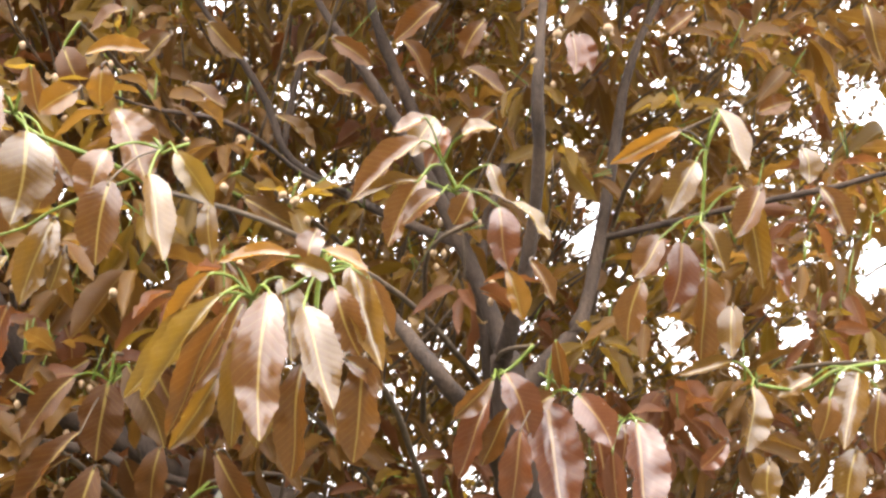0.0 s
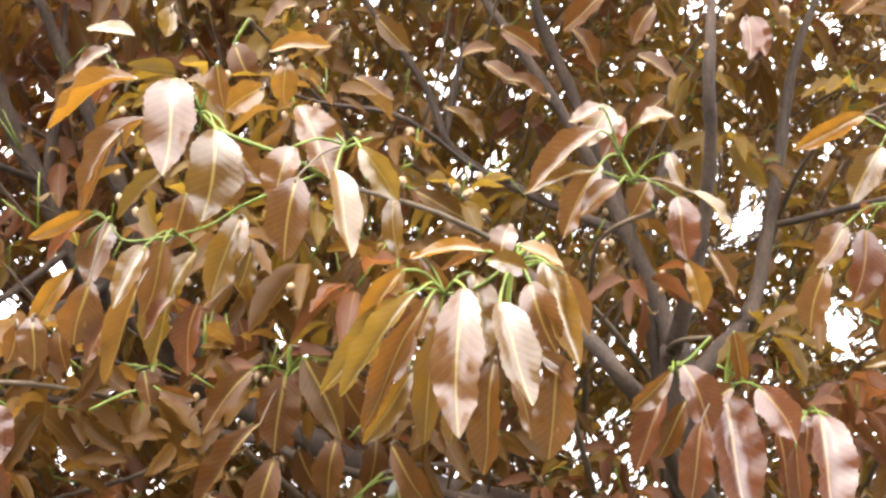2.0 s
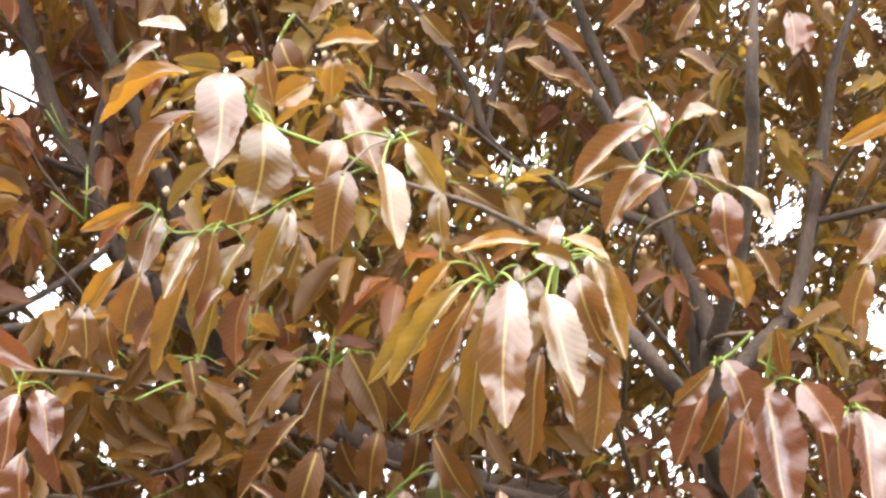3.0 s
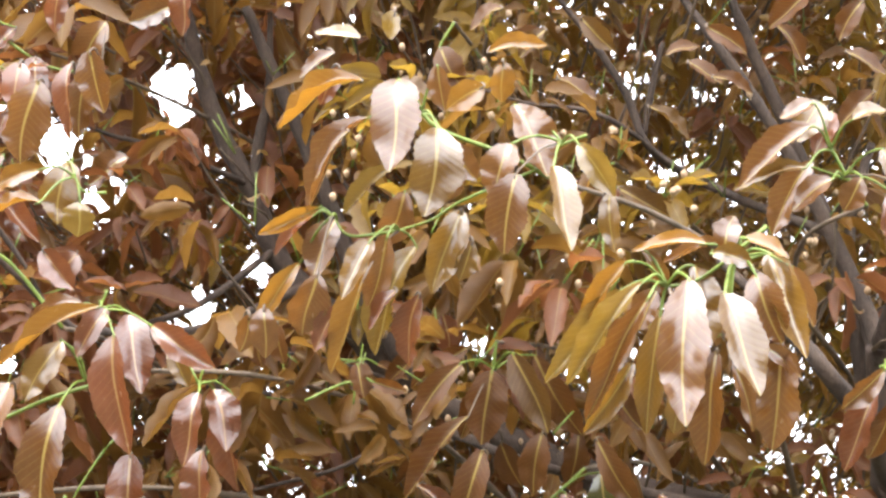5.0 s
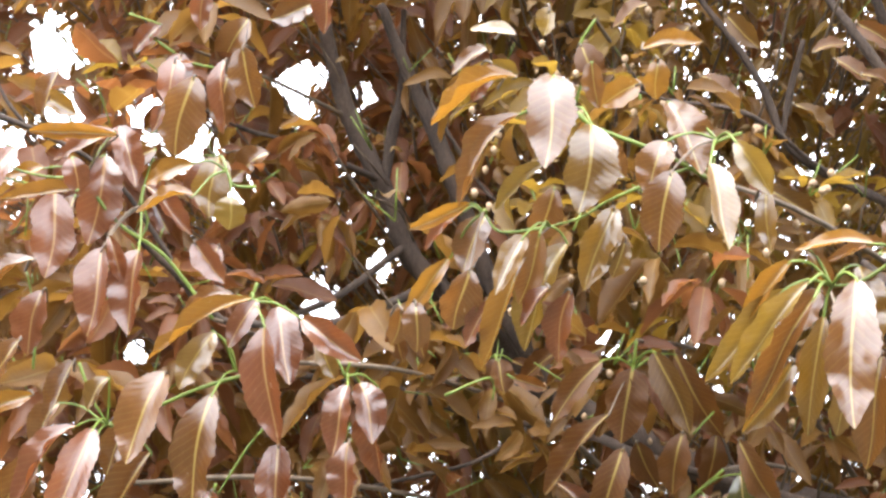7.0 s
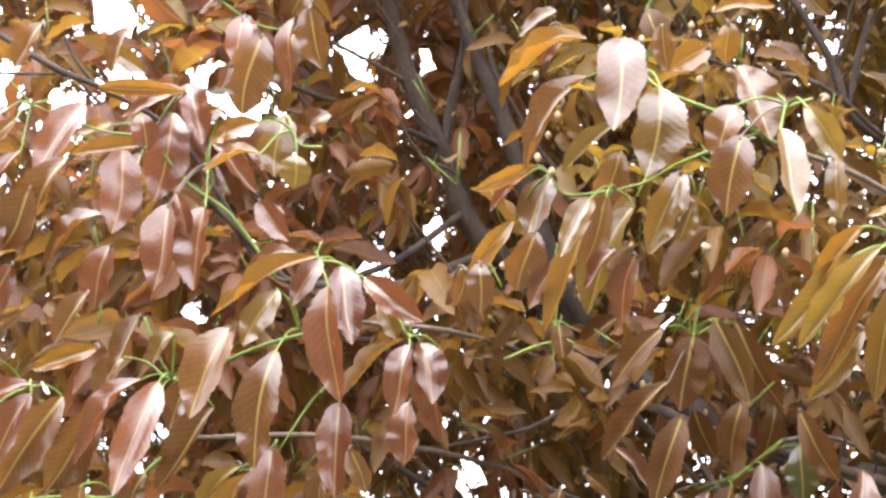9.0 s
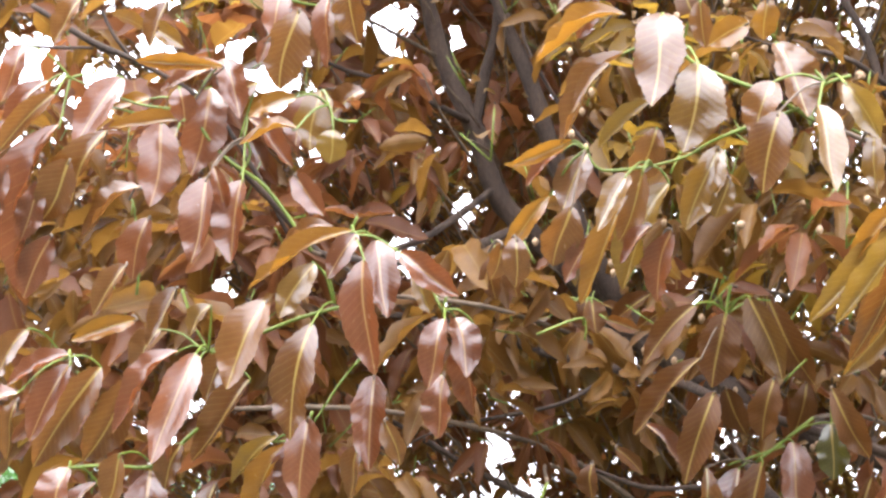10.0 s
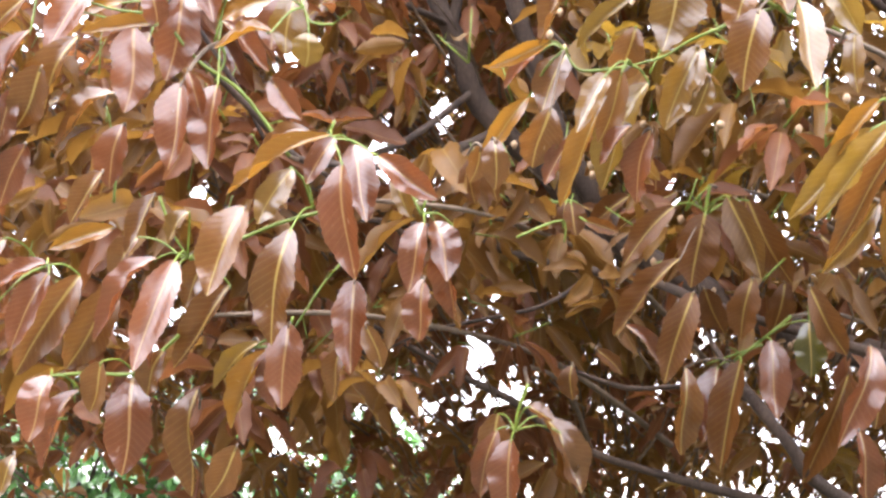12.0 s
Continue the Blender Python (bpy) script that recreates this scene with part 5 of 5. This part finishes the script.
def within(places, spots, wide=1.0, more=0.0):
    """For each place and each opening: how deep it lies along it, and whether it lies inside."""
    off = places[:, None, :] - spots[None, :, :3]
    deep = np.einsum("pgk,gk->pg", off, spots[:, 3:6])
    miss = np.linalg.norm(off - deep[..., None] * spots[None, :, 3:6], axis=2)
    return deep, miss < deep * spots[:, 6] * wide + more


def in_gap(places, wide=1.0, more=0.0, thin=False):
    """Whether any of these places lies in an opening (or thin stretch) through which the sky shows."""
    return bool(within(places, THIN if thin else GAPS, wide, more)[1].any())


def before_limb(places):
    """Whether a place lies close before a large bare limb as the camera sees it; most leaves there are left out."""
    deep, inside = within(places, LIMB_SPOTS)
    return bool((inside & (deep < LIMB_REACH)).any())


def crown(count, seed, centre, reach, above=None, nearest=1.9, red=0.1, fine=False):
    """Twigs, leaves and buds through an egg-shaped part of the crown; above: only what rises over that angle, out of
    view.
    """
    rng = np.random.default_rng(seed)
    low = [blade(14 if fine else 7, 1, f[0], f[1], 0.09 if fine else 0.0, f[2], 40 + k, *f[3:]) for k, f in enumerate(FORMS)]
    low = [(np.array(v), np.array(f), u) for v, f, u in low]
    curled = blade(4, 1, 0.4, 0.9, 0.0, 0.2, 61)
    curled = np.array(curled[0]), np.array(curled[1]), curled[2]
    sets = {"crown": ([], [], []), "gold": ([], [], []), "red": ([], [], []), "dry": ([], [], [])}
    twigs, stalks, buds = ([], []), ([], []), ([], [])
    made = 0
    while made < count:
        p = rng.uniform(-1, 1, 3)
        d = np.linalg.norm(p)
        if d > 1:
            continue
        p = centre + p * reach
        off = p - CAM_MID
        if above and math.degrees(math.atan2(off[2], math.hypot(off[0], off[1]))) < above:
            continue
        if np.linalg.norm(off) < nearest or (not above and not fine and p[1] < 2.3 and rng.random() < 0.3):
            continue
        # the dim hollow about the trunk, where few leaves grow
        if not above and not fine and np.linalg.norm((p - HOLLOW) / HOLLOW_REACH) < 1 and rng.random() < 0.48:
            continue
        # the crown thins towards its low outer edge
        if not above and not fine and p[0] < -0.5 and p[2] < 1.75 and rng.random() < 0.3:
            continue
        side, rise = math.degrees(math.atan2(-off[0], off[1])), math.degrees(math.atan2(off[2], off[1]))
        if not above and not fine and not (-22 < side < 44 and -3 < rise < 34) and rng.random() < 0.6:
            continue
        out = np.array((p[0] - centre[0], (p[1] - centre[1]) * 1.6, 0.5))
        out /= np.linalg.norm(out)
        # a twig that reaches the node from within
        back = p - out * rng.uniform(0.1, 0.28) + rng.normal(0, 0.04, 3) - (0, 0, 0.05)
        if not fine and not in_gap(np.array((p, (p + back) / 2, back)), 0.7):
            v, f = tube([(*back, 0.0028), (*(0.5 * (p + back) + rng.normal(0, 0.012, 3)), 0.0022), (*p, 0.0016)], 4, 0.0, 2)
            q = len(twigs[0])
            twigs[0].extend(v)
            twigs[1].extend(tuple(i + q for i in face) for face in f)
        spin = rng.uniform(0, 6.28)
        size = rng.uniform(0.055, 0.112) if p[0] < -0.7 else rng.uniform(0.043, 0.09)
        low_down = p[2] < 1.95
        key = "red" if rng.random() < (max(red, 0.5) if p[0] < -0.9 else max(red, 0.35) if low_down else red) else "crown"
        if key == "crown" and rng.random() < (0.05 if p[0] < -0.7 else 0.15 if low_down else 0.45):
            key = "gold"
        for k in range(rng.integers(5, 9)):
            a = spin + k * 2.4
            flat = np.array((math.cos(a), math.sin(a), 0)) * rng.uniform(0.35, 0.9)
            droop = rng.uniform(-0.95, 0.1)
            way = flat + out * 0.25 + (0, 0, droop)
            way /= np.linalg.norm(way)
            base = p + way * 0.02 + (0, 0, 0.006)
            ln = size * rng.uniform(0.7, 1.15)
            tip = base + way * ln + (0, 0, -0.25 * ln)
            spine = np.array((base, (base + tip) / 2, tip))
            if in_gap(spine, rng.uniform(0.4, 1.0), 0.006) or (not fine and rng.random() < 0.35 and in_gap(spine[1:2], 0.9, thin=True)) or (rng.random() < 0.88 and before_limb(spine)):
                continue
            face = np.array((rng.normal(0.1, 0.5), rng.normal(-0.5, 0.5), rng.uniform(0.2, 1.0)))
            m = np.array(leaf_pose(base, tip, ln * rng.uniform(0.28, 0.41), rng.uniform(-25, 25), face))
            vs, fs, us = low[rng.integers(len(low))]
            verts, faces, uvs = sets[key]
            q = len(verts)
            verts.extend((vs @ m[:3, :3].T + m[:3, 3]).tolist())
            faces.extend((fs + q).tolist())
            uvs.extend(us)
            made += 1
        if not above and not fine and rng.random() < 0.8:
            # small curled scales and withered leaves along the twig
            for _ in range(7 if p[0] > -0.7 else 3):
                c = p - out * rng.uniform(0.0, 0.2) + rng.normal(0, 0.035, 3)
                if in_gap(c[None], 1.0, 0.01):
                    continue
                way = rng.normal(0, 1, 3)
                ln = rng.uniform(0.012, 0.03)
                m = np.array(leaf_pose(c, c + way / np.linalg.norm(way) * ln, ln * rng.uniform(0.3, 0.6), 0, rng.normal(0, 1, 3)))
                vs, fs, us = curled
                verts, faces, uvs = sets["dry"]
                q = len(verts)
                verts.extend((vs @ m[:3, :3].T + m[:3, 3]).tolist())
                faces.extend((fs + q).tolist())
                uvs.extend(us)
        if p[0] > -0.7 and rng.random() < 0.5:
            for _ in range(2):
                c = p + rng.normal(0, 0.03, 3)
                v, f = tube([(*(c - (0, 0, 0.007)), 0.0022), (*c, 0.0052), (*(c + (0, 0, 0.005)), 0.0014)], 6, 0.0, 2)
                q = len(buds[0])
                buds[0].extend(v)
                buds[1].extend(tuple(i + q for i in face) for face in f)
        for _ in range(rng.integers(0, 3) if p[0] > -0.9 else rng.integers(0, 2)):
            tipw = p + out * 0.02 + rng.normal(0, 0.02, 3) + (0, 0, 0.02)
            v, f = tube([(*p, 0.0015), (*tipw, 0.0008)], 4, 0.0, 1)
            q = len(stalks[0])
            stalks[0].extend(v)
            stalks[1].extend(tuple(i + q for i in face) for face in f)
    part("foliage", mesh_from("foliage", *sets["crown"], CROWN), tree, "dense olive-bronze foliage of the crown", "stuff")
    part("foliage", mesh_from("foliage", *sets["gold"], CROWN_GOLD), tree, "dense golden-olive foliage of the crown", "stuff")
    part("foliage", mesh_from("foliage", *sets["red"], CROWN_RED), tree, "dense reddish foliage of the crown", "stuff")
    if sets["dry"][0]:
        part("withered_leaves", mesh_from("withered_leaves", *sets["dry"], DRY), tree, "small curled tan leaves and bud scales", "stuff")
    part("twig_tangle", mesh_from("twig_tangle", *twigs, None, TWIG), tree, "fine brown twigs inside the crown", "stuff")
    part("bud_scatter", mesh_from("bud_scatter", *buds, None, BUD), tree, "small cream buds scattered on inner twigs", "stuff")
    part("shoot_growth", mesh_from("shoot_growth", *stalks, None, STALK), tree, "small green shoot tips", "stuff")


crown(53000, 5, CENTRE, REACH)
crown(420, 21, np.array((-1.15, 1.75, 1.72)), np.array((0.55, 0.28, 0.26)), nearest=1.72, red=0.6, fine=True)
crown(300, 22, np.array((-1.3, 1.75, 2.1)), np.array((0.5, 0.28, 0.22)), nearest=1.8, red=0.6, fine=True)
crown(260, 23, np.array((-0.5, 1.72, 2.0)), np.array((0.36, 0.16, 0.26)), nearest=1.55, red=0.1, fine=True)
crown(160, 25, np.array((0.42, 1.95, 2.05)), np.array((0.28, 0.2, 0.35)), nearest=1.75, red=0.1, fine=True)
# two unseen leaf masses overhead, added to shade the inner crown from the sky
crown(7000, 8, np.array((-0.7, 2.6, 3.9)), np.array((2.6, 1.35, 1.1)), above=32)
crown(1000, 9, np.array((0.05, 2.05, 3.0)), np.array((0.75, 0.75, 0.4)), above=30)


# ---- green shrubs beyond the tree ----
def shrub(x, y, height, seed):
    rng = np.random.default_rng(seed)
    thing = tagged(new("shrub"), "leafy bright green shrub standing beyond the tree", "shrub", "shrubs beyond the tree")
    thing.location = (x, y, 0)
    low = blade(4, 1, 0.15, 0.4, 0.0, 0.1, 77)
    verts, faces, uvs = [], [], []
    for k in range(5):
        a = rng.uniform(0, 6.28)
        top = np.array((math.cos(a) * 0.6, math.sin(a) * 0.6, height * rng.uniform(0.6, 0.9)))
        pts = [(0.08 * math.cos(a), 0.08 * math.sin(a), -0.03, 0.03), (*(top * 0.5 + rng.normal(0, 0.06, 3)), 0.02), (*top, 0.008)]
        part("stem", mesh_from("stem", *tube(pts, 7, 0.2), None, BARK), thing)
    for k in range(1500):
        d = rng.normal(0, 1, 3)
        d /= np.linalg.norm(d)
        c = np.array((0, 0, height * 0.55)) + d * (0.9, 0.9, height * 0.42) * rng.uniform(0.45, 1.0) * (0.8 + 0.35 * noise.noise(Vector(d * 2.5) + Vector((seed, 0, 0))))
        way = d * 0.6 + rng.normal(0, 0.5, 3) - (0, 0, 0.3)
        way /= np.linalg.norm(way)
        ln = rng.uniform(0.08, 0.15)
        m = np.array(leaf_pose(c, c + way * ln, ln * 0.5, 0, rng.normal(0, 0.5, 3) + (0, -0.3, 0.8)))
        q = len(verts)
        verts.extend((np.asarray(low[0]) @ m[:3, :3].T + m[:3, 3]).tolist())
        faces.extend(tuple(i + q for i in f) for f in low[1])
        uvs.extend(low[2])
    part("foliage", mesh_from("foliage", verts, faces, uvs, FAR_GREEN), thing, "bright green leaves", "stuff")


shrub(-6.9, 8.9, 2.5, 3)
shrub(-5.5, 9.8, 2.1, 4)
shrub(-4.3, 10.6, 1.9, 6)
shrub(-6.1, 9.2, 2.0, 9)
shrub(-7.9, 9.4, 2.2, 11)
